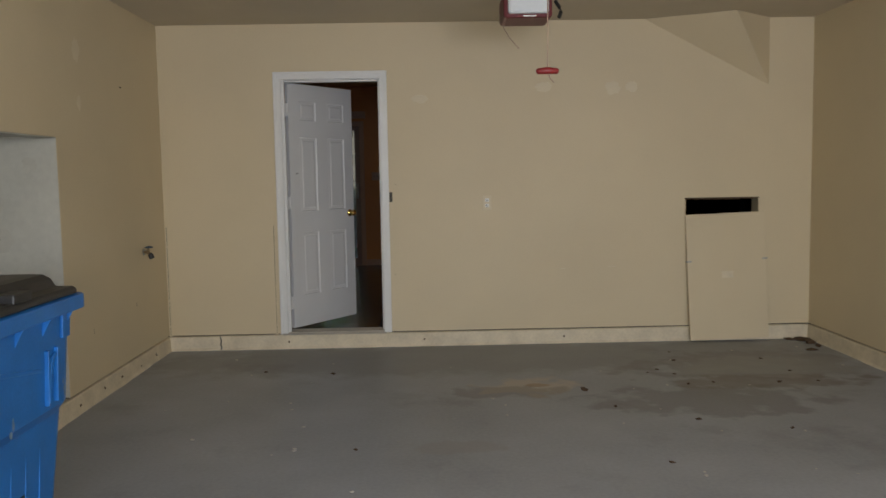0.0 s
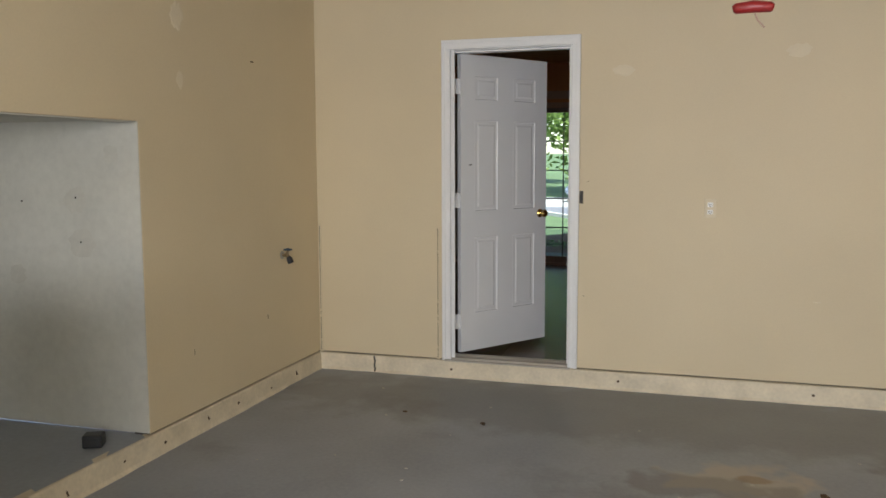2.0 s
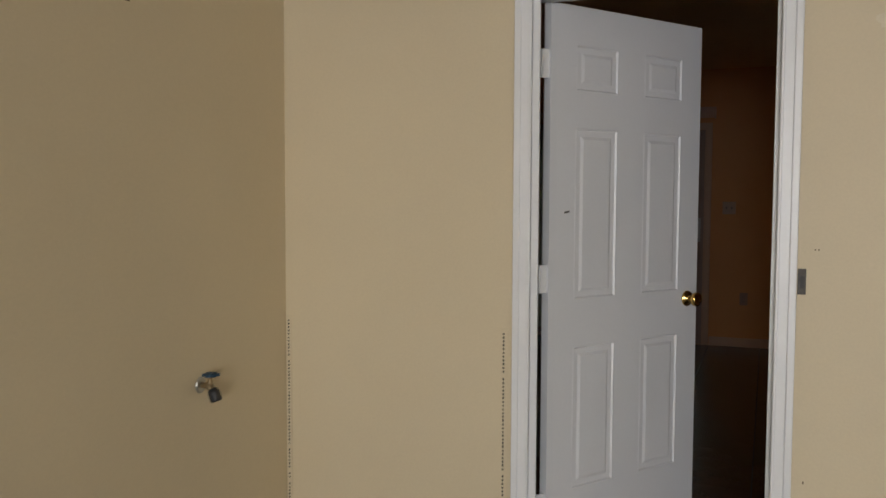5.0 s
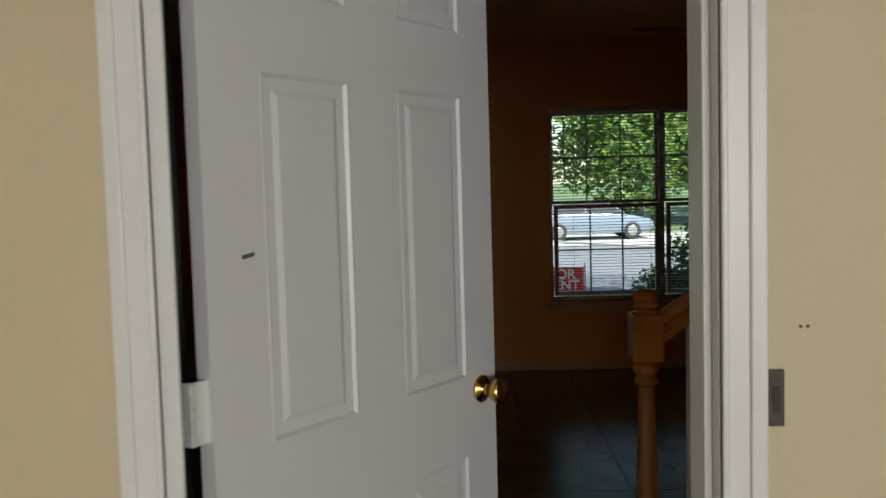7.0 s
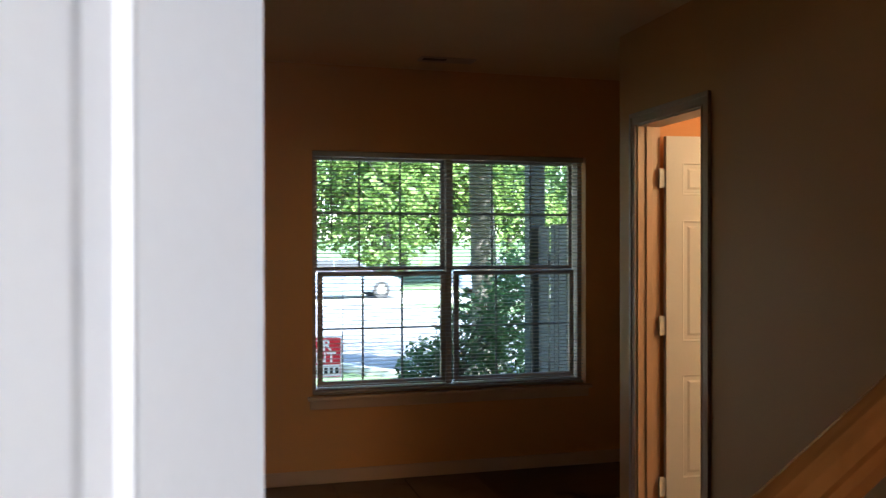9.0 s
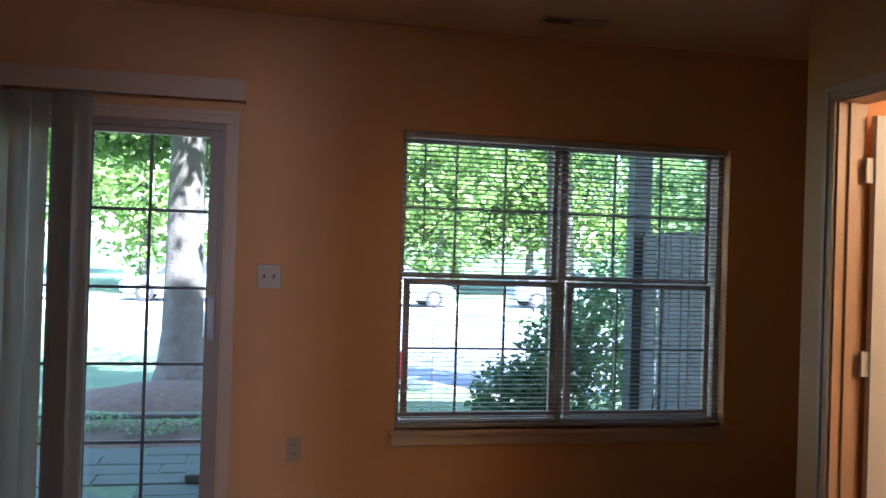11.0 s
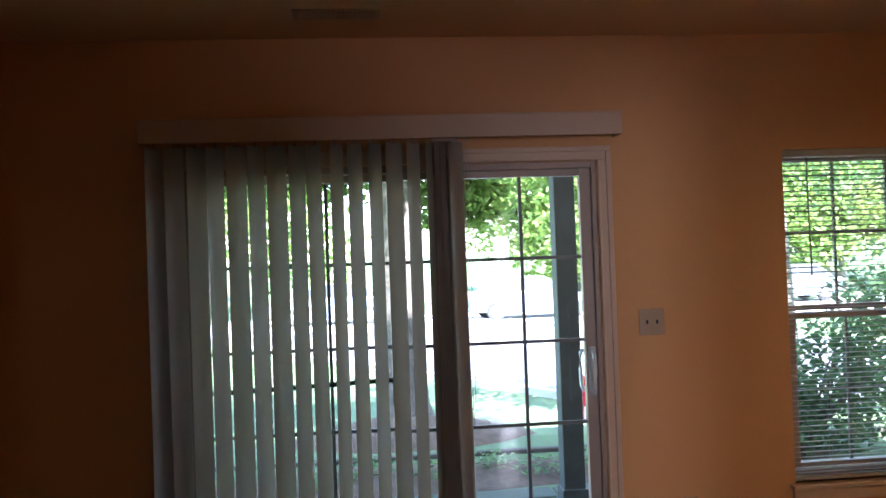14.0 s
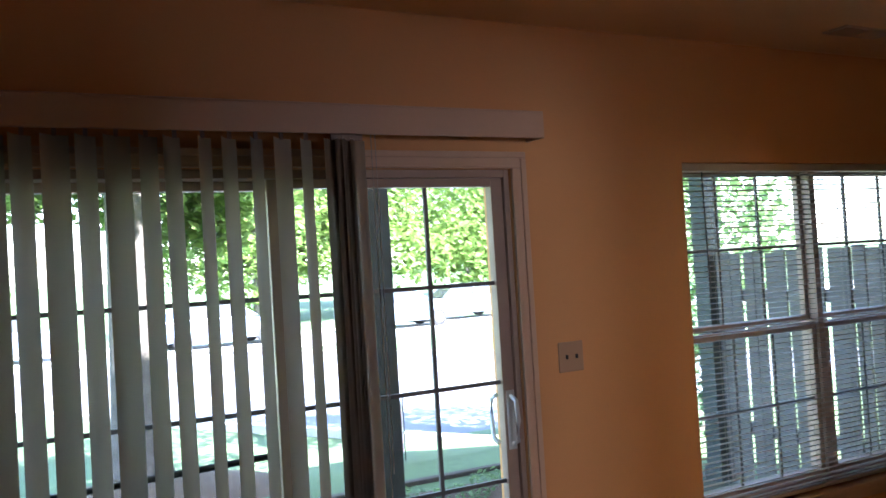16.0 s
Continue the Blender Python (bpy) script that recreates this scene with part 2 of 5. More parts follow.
M_MULCH = material("brown_mulch", (0.10, 0.065, 0.045), 0.95, var=0.45, scale=14, fine=90, bump=0.8)
M_BARK = material("grey_bark", (0.11, 0.097, 0.087), 0.95, var=0.4, scale=9, fine=34, bump=1.0)
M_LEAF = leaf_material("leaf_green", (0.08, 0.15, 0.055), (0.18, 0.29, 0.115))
# copy of the leaf green with direct sun's brightness put into the colour
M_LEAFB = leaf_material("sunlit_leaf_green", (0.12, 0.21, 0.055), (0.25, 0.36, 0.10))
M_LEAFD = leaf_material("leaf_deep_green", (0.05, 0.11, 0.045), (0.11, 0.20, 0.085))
M_POST = material("blue_grey_post_paint", (0.034, 0.047, 0.047), 0.6, var=0.35, scale=6, fine=50, bump=0.15)
M_FENCE = material("weathered_fence_wood", (0.125, 0.122, 0.115), 0.9, var=0.25, scale=5, fine=60, bump=0.3)
M_SIGNW = material("white_sign_board", (0.8, 0.8, 0.8), 0.5, var=0.02, bump=0)
M_SIGNR = material("red_sign_print", (0.62, 0.02, 0.04), 0.5, var=0.04, bump=0)
M_CARW = material("silver_car_paint", (0.19, 0.23, 0.29), 0.25, metal=0.2, var=0.02, bump=0)
M_CARR = material("red_car_paint", (0.45, 0.03, 0.03), 0.25, metal=0.1, var=0.02, bump=0)
M_CARGLASS = material("dark_car_glass", (0.03, 0.035, 0.04), 0.08, var=0.05, bump=0)
M_TYRE = material("tyre_rubber", (0.025, 0.025, 0.027), 0.8, var=0.15)
M_BRICKW = material("red_brick_facade", (0.30, 0.13, 0.09), 0.85, var=0.25, scale=6, fine=40, bump=0.3)
M_ROOF = material("grey_shingle_roof", (0.12, 0.115, 0.11), 0.9, var=0.25, scale=6, fine=40, bump=0.4)
M_BULB = emitting("lamp_globe", (1.0, 0.66, 0.36), 2.0)
M_SMUDGE = material("grey_smear", (0.495, 0.48, 0.415), 0.85, var=0.08, scale=14, fine=70, bump=0.05)
M_SILL = material("worn_grey_sill", (0.44, 0.40, 0.34), 0.55, var=0.15, scale=9, fine=70, bump=0.1)
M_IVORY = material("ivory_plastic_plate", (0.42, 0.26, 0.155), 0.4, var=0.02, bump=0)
M_SCUFF = material("scuffed_pale_plastic", (0.17, 0.24, 0.33), 0.7, var=0.3, scale=60, fine=200, bump=0.1)
M_TAPBRASS = material("tarnished_brass", (0.30, 0.22, 0.12), 0.5, metal=0.7, var=0.3, scale=50, fine=160)
M_OLDSTEEL = material("tarnished_steel", (0.07, 0.063, 0.055), 0.55, metal=0.6, var=0.4, scale=60, fine=200)


# ---- mesh helpers ----
def box(bm, x0, x1, y0, y1, z0, z1, m=None):
    """An axis-aligned block, turned by m if given. Returns its vertices."""
    vs = [bm.verts.new((x, y, z)) for x in (x0, x1) for y in (y0, y1) for z in (z0, z1)]
    for f in ((0, 1, 3, 2), (4, 6, 7, 5), (0, 4, 5, 1), (2, 3, 7, 6), (0, 2, 6, 4), (1, 5, 7, 3)):
        bm.faces.new([vs[i] for i in f])
    if m is not None:
        bmesh.ops.transform(bm, matrix=m, verts=vs)
    return vs


def tube(bm, points, radii, n=10, cap=True):
    """A round bar along points, with a radius at each."""
    rings = []
    pts = [Vector(p) for p in points]
    for i, p in enumerate(pts):
        d = (pts[min(i + 1, len(pts) - 1)] - pts[max(i - 1, 0)]).normalized()
        q = d.to_track_quat("Z", "Y")
        r = radii[i] if hasattr(radii, "__len__") else radii
        rings.append([bm.verts.new(p + q @ Vector((r * math.cos(2 * math.pi * k / n), r * math.sin(2 * math.pi * k / n), 0))) for k in range(n)])
    for a, b in zip(rings, rings[1:]):
        for k in range(n):
            bm.faces.new((a[k], a[(k + 1) % n], b[(k + 1) % n], b[k]))
    if cap:
        bm.faces.new(rings[0][::-1])
        bm.faces.new(rings[-1])


def lathe(bm, profile, n=20, at=(0, 0, 0)):
    """A turned shape from (radius, height) pairs."""
    tube(bm, [(at[0], at[1], at[2] + h) for _, h in profile], [max(r, 0.0005) for r, _ in profile], n)


def prism(bm, outline, axis, a, b):
    """A flat outline drawn out along an axis from a to b."""
    def at(p, v):
        return (v, p[0], p[1]) if axis == "x" else (p[0], v, p[1]) if axis == "y" else (p[0], p[1], v)
    lo, hi = [bm.verts.new(at(p, a)) for p in outline], [bm.verts.new(at(p, b)) for p in outline]
    bm.faces.new(lo[::-1])
    bm.faces.new(hi)
    for i in range(len(lo)):
        j = (i + 1) % len(lo)
        bm.faces.new((lo[i], lo[j], hi[j], hi[i]))


def made(name, bm, mat, parent=None, bevel=0.0, smooth=False, at=None, segments=2):
    """Closes bm into an object."""
    bmesh.ops.recalc_face_normals(bm, faces=bm.faces)
    me = bpy.data.meshes.new(name)
    bm.to_mesh(me)
    bm.free()
    me.materials.append(mat)
    ob = new(name, me)
    if smooth:
        for p in me.polygons:
            p.use_smooth = True
    if bevel:
        md = ob.modifiers.new("bevel", "BEVEL")
        md.width, md.segments, md.limit_method, md.angle_limit = bevel, segments, "ANGLE", radians(40)
    if parent is not None:
        ob.parent = parent
    if at is not None:
        ob.matrix_basis = at
    return ob


def boxes(name, mat, *blocks, parent=None, bevel=0.0, at=None):
    bm = bmesh.new()
    for b in blocks:
        box(bm, *b)
    return made(name, bm, mat, parent, bevel, at=at)


def base(name, at, label, category, group="", kind=""):
    """An Empty at the base of a thing, that holds its parts."""
    ob = new(name)
    ob.empty_display_size = 0.1
    ob.matrix_basis = at
    return tagged(ob, label, category, group, kind)


def wall(name, mat, axis, face, back, u0, u1, z0, z1, holes=(), label="", category="wall"):
    """A wall slab between its face and its back, along u, with rectangular openings (u0, u1, z0, z1)."""
    bm = bmesh.new()
    us = sorted({u0, u1, *[h[0] for h in holes], *[h[1] for h in holes]})
    zs = sorted({z0, z1, *[h[2] for h in holes], *[h[3] for h in holes]})
    lo, hi = min(face, back), max(face, back)
    inside = {}
    for i in range(len(us) - 1):
        for k in range(len(zs) - 1):
            uc, zc = (us[i] + us[i + 1]) / 2, (zs[k] + zs[k + 1]) / 2
            inside[i, k] = not any(h[0] < uc < h[1] and h[2] < zc < h[3] for h in holes)

    def v(u, w, z):
        return (u, w, z) if axis == "y" else (w, u, z)

    cache = {}

    def vert(u, w, z):
        key = (round(u, 5), round(w, 5), round(z, 5))
        if key not in cache:
            cache[key] = bm.verts.new(v(u, w, z))
        return cache[key]
    for (i, k), solid in inside.items():
        if not solid:
            continue
        a, b, c, d = us[i], us[i + 1], zs[k], zs[k + 1]
        for w in (lo, hi):
            bm.faces.new([vert(a, w, c), vert(b, w, c), vert(b, w, d), vert(a, w, d)])
        for (di, dk), (p, q) in {(-1, 0): ((a, c), (a, d)), (1, 0): ((b, c), (b, d)), (0, -1): ((a, c), (b, c)), (0, 1): ((a, d), (b, d))}.items():
            if not inside.get((i + di, k + dk), False):
                bm.faces.new([vert(p[0], lo, p[1]), vert(q[0], lo, q[1]), vert(q[0], hi, q[1]), vert(p[0], hi, p[1])])
    return tagged(made(name, bm, mat), label, category, kind="structure")


# ---- the garage shell ----
GX0, GX1, GY0, GY, GZ = -1.338, 3.94, -2.0, 6.835, 2.62
HY, HZ0, HZ1, FY = 6.985, 0.10, 2.69, 12.35
FB = 12.55
DX0, DX1, DZ = -0.405, 0.44, 2.195

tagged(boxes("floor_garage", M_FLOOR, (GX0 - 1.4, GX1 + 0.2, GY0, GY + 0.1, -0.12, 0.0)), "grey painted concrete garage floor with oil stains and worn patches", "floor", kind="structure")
tagged(boxes("ceiling_garage", M_GCEIL, (GX0 - 0.15, GX1 + 0.15, GY0, GY, GZ, GZ + 0.12)), "cream painted plasterboard garage ceiling", "ceiling", kind="structure")
wall("wall_garage_front", M_GWALL, "y", GY, HY - 0.004, GX0 - 0.12, GX1 + 0.12, 0.128, HZ1 + 0.1,
     holes=[(DX0, DX1, 0.128, DZ), (2.905, 3.505, 0.9, 1.178)], label="cream painted plasterboard garage wall with filler patches")
wall("wall_garage_left", M_GWALL, "x", GX0, GX0 - 0.12, GY0, GY, 0.128, GZ, holes=[(2.3, 4.9, 0.128, 1.66)], label="cream painted garage side wall above a low recess")
wall("wall_garage_right", M_GWALL, "x", GX1, GX1 + 0.12, GY0, GY, 0.128, GZ, label="cream painted plasterboard garage side wall")
wall("wall_garage_doorway", M_GWALL, "y", GY0, GY0 - 0.2, GX0 - 0.12, GX1 + 0.12, -0.1, GZ + 0.12, holes=[(-0.9, 3.5, -0.1, 2.2)], label="garage entrance wall with an open vehicle doorway")
# recess in the side wall
AX = -2.45
tagged(boxes("recess_lining", M_ALCOVE, (AX, GX0 - 0.121, 4.903, 4.99, 0.124, 1.74), (AX - 0.1, AX, 2.2, 4.99, 0.124, 1.74),
             (AX, GX0 - 0.121, 2.2, 2.297, 0.124, 1.74), (AX, GX0 - 0.121, 2.297, 4.903, 1.663, 1.74)), "bare grey plasterboard lining of the wall recess", "recess", kind="structure")
tagged(boxes("recess_edge", M_ALCOVE, (GX0 - 0.118, GX0 - 0.002, 4.894, 4.8995, 0.13, 1.655), (GX0 - 0.118, GX0 - 0.002, 2.31, 4.89, 1.652, 1.6575)), "grey plasterboard edge of the recess opening", "recess", kind="structure")
tagged(boxes("recess_floor", M_FLOOR, (AX, GX0 - 0.01, 2.297, 4.903, 0.002, 0.118)), "grey painted raised concrete floor in the recess", "floor", kind="structure")


def kerb(name, p0, p1, normal):
    """A rough concrete kerb along the foot of a wall, with an uneven foot and a crack above it."""
    bm = bmesh.new()
    a, b, n = Vector((*p0, 0)), Vector((*p1, 0)), Vector((*normal, 0))
    steps = max(4, int((b - a).length / 0.12))
    rows = []
    for i in range(steps + 1):
        p = a.lerp(b, i / steps)
        j = noise.noise(p * 3.1) * 0.006
        k = noise.noise(p * 5.7 + Vector((3, 1, 7))) * 0.010
        rows.append([bm.verts.new(p + n * d + Vector((0, 0, z))) for d, z in ((-0.05, 0.0), (0.020 + k, 0.001), (0.014 + j, 0.02), (0.010 + j * 0.4, 0.11), (0.004, 0.118 + j * 0.3), (-0.05, 0.118))])
    for r, s in zip(rows, rows[1:]):
        for k in range(5):
            bm.faces.new((r[k], r[k + 1], s[k + 1], s[k]))
    return tagged(made(name, bm, M_CURB), "rough cream-painted concrete kerb along the garage wall", "kerb", kind="structure")


kerb("baseboard_front_a", (GX0, GY), (DX0 + 0.02, GY), (0, -1))
kerb("baseboard_front_b", (DX0 + 0.02, GY), (DX1, GY), (0, -1))
kerb("baseboard_front_c", (DX1, GY), (GX1, GY), (0, -1))
kerb("baseboard_left", (GX0, GY0), (GX0, GY), (1, 0))
kerb("baseboard_right", (GX1, GY0), (GX1, GY), (-1, 0))
# near-black core, so the crack above the kerb reads as shaded
tagged(boxes("wall_base_core", M_SLOT, (GX0 - 0.1, DX0, GY + 0.03, HY - 0.02, 0, 0.128), (DX1, GX1 + 0.1, GY + 0.03, HY - 0.02, 0, 0.128), (GX0 - 0.1, GX0 - 0.02, 4.91, GY, 0, 0.128), (GX1 + 0.02, GX1 + 0.1, GY0, GY, 0, 0.128)), "wall core painted near-black for the shade in the gap at the wall foot", "wall core", kind="structure")
# boxed underside of a stair that slopes out of the ceiling corner
bm = bmesh.new()
va, vt, vc, vb = [bm.verts.new(p) for p in ((2.564, GY - 0.002, GZ - 0.001), (3.577, GY - 0.002, 2.084), (3.577, GY - 0.002, GZ - 0.001), (3.19, 6.5, GZ - 0.001))]
for f in ((va, vt, vb), (vb, vt, vc), (va, vb, vc), (va, vc, vt)):
    bm.faces.new(f)
tagged(made("soffit", bm, M_GWALL), "cream painted sloping plasterboard soffit in the ceiling corner", "soffit", kind="structure")
# under-stair cupboard behind the access hole, its darkness painted on the walls
tagged(boxes("wall_cupboard", M_SLOT, (2.6, 2.68, HY, 7.9, HZ0, 1.6), (3.75, 3.83, HY, 7.9, HZ0, 1.6), (2.6, 3.83, 7.9, 7.93, HZ0, 1.6), (2.6, 3.83, HY, 7.93, 1.5, 1.6)), "cupboard walls painted near-black for the darkness behind the access hole", "wall", kind="structure")

# ---- the house shell ----
RX0 = -3.3
WX = 2.22
tagged(boxes("floor_house_slab", M_GROUT, (RX0, 4.4, HY - 0.15, FY, 0.0, HZ0 - 0.006)), "dark grout bed under the floor tiles", "floor", kind="structure")
tagged(boxes("ceiling_house", M_HCEIL, (RX0 - 0.1, 3.6, 8.0, FY, HZ1, HZ1 + 0.15), (RX0 - 0.1, 1.4, HY, 8.0, HZ1, HZ1 + 0.15)), "plain painted living room ceiling", "ceiling", kind="structure")
tagged(boxes("ceiling_stairwell", M_HCEIL, (1.3, 4.4, HY - 0.1, 8.2, 5.0, 5.1)), "ceiling over the stairwell", "ceiling", kind="structure")
WINX0, WINX1, WINZ0, WINZ1 = 0.70, 2.53, 0.64, 2.16
SLX0, SLX1, SLZ1 = -2.0, -0.17, 2.13
wall("wall_house_far", M_HWALL, "y", FY, FB, RX0 - 0.12, 3.62, -0.3, HZ1 + 0.3, holes=[(WINX0, WINX1, WINZ0, WINZ1), (SLX0, SLX1, HZ0, SLZ1)], label="tan painted living room wall with a window and a sliding door")
wall("wall_house_left", M_HWALL, "x", RX0, RX0 - 0.12, HY - 0.1, FY, 0, HZ1 + 0.1, label="tan painted living room side wall")
wall("wall_house_garage_side", M_HWALL, "y", HY + 0.004, HY - 0.002, RX0, 4.4, HZ0 - 0.002, 5.0, holes=[(DX0, DX1, HZ0 - 0.002, DZ), (2.7, 3.7, 0.2, 1.3)], label="tan painted house side of the garage wall")
wall("wall_house_right", M_HWALL, "x", WX, WX + 0.12, 8.13, 11.13, HZ0 - 0.1, HZ1, holes=[(10.44, 11.06, HZ0 - 0.1, 2.20)], label="tan painted wall with a narrow doorway")
wall("wall_house_nook", M_HWALL, "y", 11.25, 11.13, WX, 3.62, HZ0 - 0.1, HZ1, label="tan painted nook wall")
wall("wall_house_end", M_HWALL, "x", 3.5, 3.62, 11.25, FY, HZ0 - 0.1, HZ1, label="tan painted end wall of the nook")
wall("wall_stairwell_side", M_HWALL, "y", 8.01, 8.13, WX, 4.4, HZ0 - 0.1, 5.0, label="tan painted stairwell wall")
wall("wall_stairwell_end", M_HWALL, "x", 4.28, 4.4, HY, 8.01, HZ0 - 0.1, 5.0, label="tan painted stairwell end wall")
wall("wall_stairwell_upper", M_HWALL, "y", 8.01, 8.13, 1.4, WX, HZ1, 5.0, label="tan painted upper stairwell wall")
wall("wall_stairwell_upper_end", M_HWALL, "x", 1.4, 1.28, HY, 8.13, HZ1 + 0.15, 5.0, label="tan painted upper stairwell end wall")
wall("wall_washroom_back", M_GWALL, "x", 3.9, 4.0, 8.13, 11.13, HZ0 - 0.1, HZ1, label="cream washroom wall")
wall("wall_washroom_side", M_GWALL, "y", 9.2, 9.1, WX + 0.12, 3.9, HZ0 - 0.1, HZ1, label="cream washroom side wall")
tagged(boxes("ceiling_washroom", M_HTRIM, (WX, 4.0, 8.13, 11.13, HZ1 - 0.002, HZ1 + 0.1)), "plain washroom ceiling", "ceiling", kind="structure")
tagged(boxes("floor_washroom", M_TILE, (WX + 0.01, 3.9, 9.1, 11.13, HZ0 - 0.05, HZ0 - 0.001)), "dark washroom floor", "floor", kind="structure")


def baseboards():
    tagged(boxes("baseboard_house", M_HTRIM, (SLX1 + 0.07, 3.5, FY - 0.014, FY, HZ0, HZ0 + 0.085), (RX0, SLX0 - 0.07, FY - 0.014, FY, HZ0, HZ0 + 0.085),
                 (WX - 0.014, WX, 8.13, 10.37, HZ0, HZ0 + 0.085), (WX, 3.5, 11.25, 11.264, HZ0, HZ0 + 0.085), (RX0, RX0 + 0.014, HY, FY - 0.015, HZ0, HZ0 + 0.085),
                 bevel=0.004), "off-white painted wooden baseboard", "baseboard", kind="structure")


baseboards()


# ---- doors ----
def casing(name, mat, axis, face, out, u0, u1, z0, z1, width=0.062, label="white painted wooden door casing"):
    """Moulded trim round an opening: a flat board with a raised outer bead."""
    bm = bmesh.new()
    for d0, d1, t in ((0.0, width, 0.012), (width * 0.62, width, 0.019), (0.0, width * 0.16, 0.016)):
        for a, b, c, d in ((u0 - d1, u0 - d0, z0, z1 + d0), (u1 + d0, u1 + d1, z0, z1 + d0), (u0 - d1, u1 + d1, z1 + d0, z1 + d1)):
            lo, hi = sorted((face, face + out * t))
            if axis == "y":
                box(bm, a, b, lo, hi, c, d)
            else:
                box(bm, lo, hi, a, b, c, d)
    return tagged(made(name, bm, mat, bevel=0.003), label, "door casing", kind="structure")


def panel_door(name, width, height, at, label, knob=True, hinges=True, knob_mat=None, jamb_plate=False):
    """Six-panel door; the hinge line is its origin, it runs along +x and its thickness goes to +y."""
    th = 0.034
    root = base(name, at, label, "door")
    bm = bmesh.new()
    w = width / 0.812
    cols = ((0.122 * w, 0.34 * w), (0.48 * w, 0.70 * w))
    rows = ((0.255, 0.791), (0.961, 1.587), (1.716, 1.885))
    k = height / 2.02
    us, zs = sorted({0, width, *[u for c in cols for u in c]}), sorted({0, height, *[z * k for r in rows for z in r]})
    for i in range(len(us) - 1):
        for j in range(len(zs) - 1):
            uc, zc = (us[i] + us[i + 1]) / 2, (zs[j] + zs[j + 1]) / 2
            hole = any(c[0] < uc < c[1] for c in cols) and any(r[0] * k < zc < r[1] * k for r in rows)
            for y, s in ((0.0, 1), (th, -1)):
                a, b, c, d = us[i], us[i + 1], zs[j], zs[j + 1]
                if not hole:
                    bm.faces.new([bm.verts.new(p) for p in ((a, y, c), (b, y, c), (b, y, d), (a, y, d))])
                    continue
                loops = []
                for ins, dep in ((0, 0), (0.005, -0.001), (0.011, 0.005), (0.030, 0.0055), (0.042, 0.001)):
                    loops.append([bm.verts.new(p) for p in ((a + ins, y + s * dep, c + ins), (b - ins, y + s * dep, c + ins), (b - ins, y + s * dep, d - ins), (a + ins, y + s * dep, d - ins))])
                for p, q in zip(loops, loops[1:]):
                    for n in range(4):
                        bm.faces.new((p[n], p[(n + 1) % 4], q[(n + 1) % 4], q[n]))
                bm.faces.new(loops[-1])
    for a, b, c, d in ((0, 0, 0, height), (width, width, 0, height)):
        bm.faces.new([bm.verts.new(p) for p in ((a, 0, c), (a, th, c), (a, th, d), (a, 0, d))])
    for z in (0, height):
        bm.faces.new([bm.verts.new(p) for p in ((0, 0, z), (width, 0, z), (width, th, z), (0, th, z))])
    bmesh.ops.remove_doubles(bm, verts=bm.verts, dist=0.0004)
    made("leaf", bm, M_DOOR, root)
    if knob:
        for s, y in ((-1, 0), (1, th)):
            bm = bmesh.new()
            lathe(bm, [(0.0, 0.0), (0.032, 0.001), (0.031, 0.006), (0.012, 0.010), (0.011, 0.026), (0.022, 0.034), (0.028, 0.044), (0.027, 0.054), (0.019, 0.061), (0.0, 0.063)], 24)
            ob = made("knob", bm, knob_mat or M_BRASS, root, smooth=True, at=pose(width - 0.06, y, 0.928, 90 if s < 0 else -90, 0, 0))
            tagged(ob, "polished brass round knob")
    if hinges:
        for z in (0.215, 1.045, 1.805):
            bm = bmesh.new()
            for q in range(5):
                tube(bm, [(-0.03, 0.012, z - 0.05 + q * 0.02), (-0.03, 0.012, z - 0.05 + q * 0.02 + 0.0182)], 0.0055, 10)
            box(bm, -0.03, 0.0, 0.010, 0.0125, z - 0.05, z + 0.05)
            if jamb_plate:
                box(bm, 0.0, 0.0305, -0.0012, 0.0012, -0.05, 0.05, pose(-0.03, 0.012, z, 0, 0, 124.3))
            tagged(made("hinge", bm, M_TRIM, root), "white painted steel hinge")
    return root


# garage to house
tagged(boxes("door_jamb_garage", M_TRIM, (DX0, DX0 + 0.018, GY - 0.001, HY + 0.006, HZ0 + 0.012, DZ - 0.018), (DX1 - 0.018, DX1, GY - 0.001, HY + 0.006, HZ0 + 0.012, DZ - 0.018), (DX0, DX1, GY - 0.001, HY + 0.006, DZ - 0.018, DZ),
             (DX0 + 0.018, -0.338, GY - 0.001, GY + 0.009, HZ0 + 0.012, DZ - 0.018), (DX1 - 0.03, DX1 - 0.018, GY + 0.03, GY + 0.1, HZ0 + 0.012, DZ - 0.018), (DX0 + 0.03, DX1 - 0.03, GY + 0.03, GY + 0.1, DZ - 0.03, DZ - 0.018), bevel=0.002),
       "white painted wooden door jamb", "door frame", kind="structure")
# black strip added in the rabbet to keep the hinge gap black
tagged(boxes("weatherstrip", M_BLACK, (DX0 + 0.0185, DX0 + 0.024, GY + 0.0095, HY + 0.004, HZ0 + 0.05, DZ - 0.019)), "black strip lining the door rabbet", "weatherstrip", kind="structure")
casing("door_casing_garage", M_TRIM, "y", GY, -1, -0.363, 0.424, 0.122, DZ - 0.012, width=0.061, label="white painted wooden casing round the house door")
casing("door_casing_house", M_HTRIM, "y", HY + 0.006, 1, DX0 + 0.008, DX1 - 0.008, HZ0, DZ - 0.012)
bm = bmesh.new()
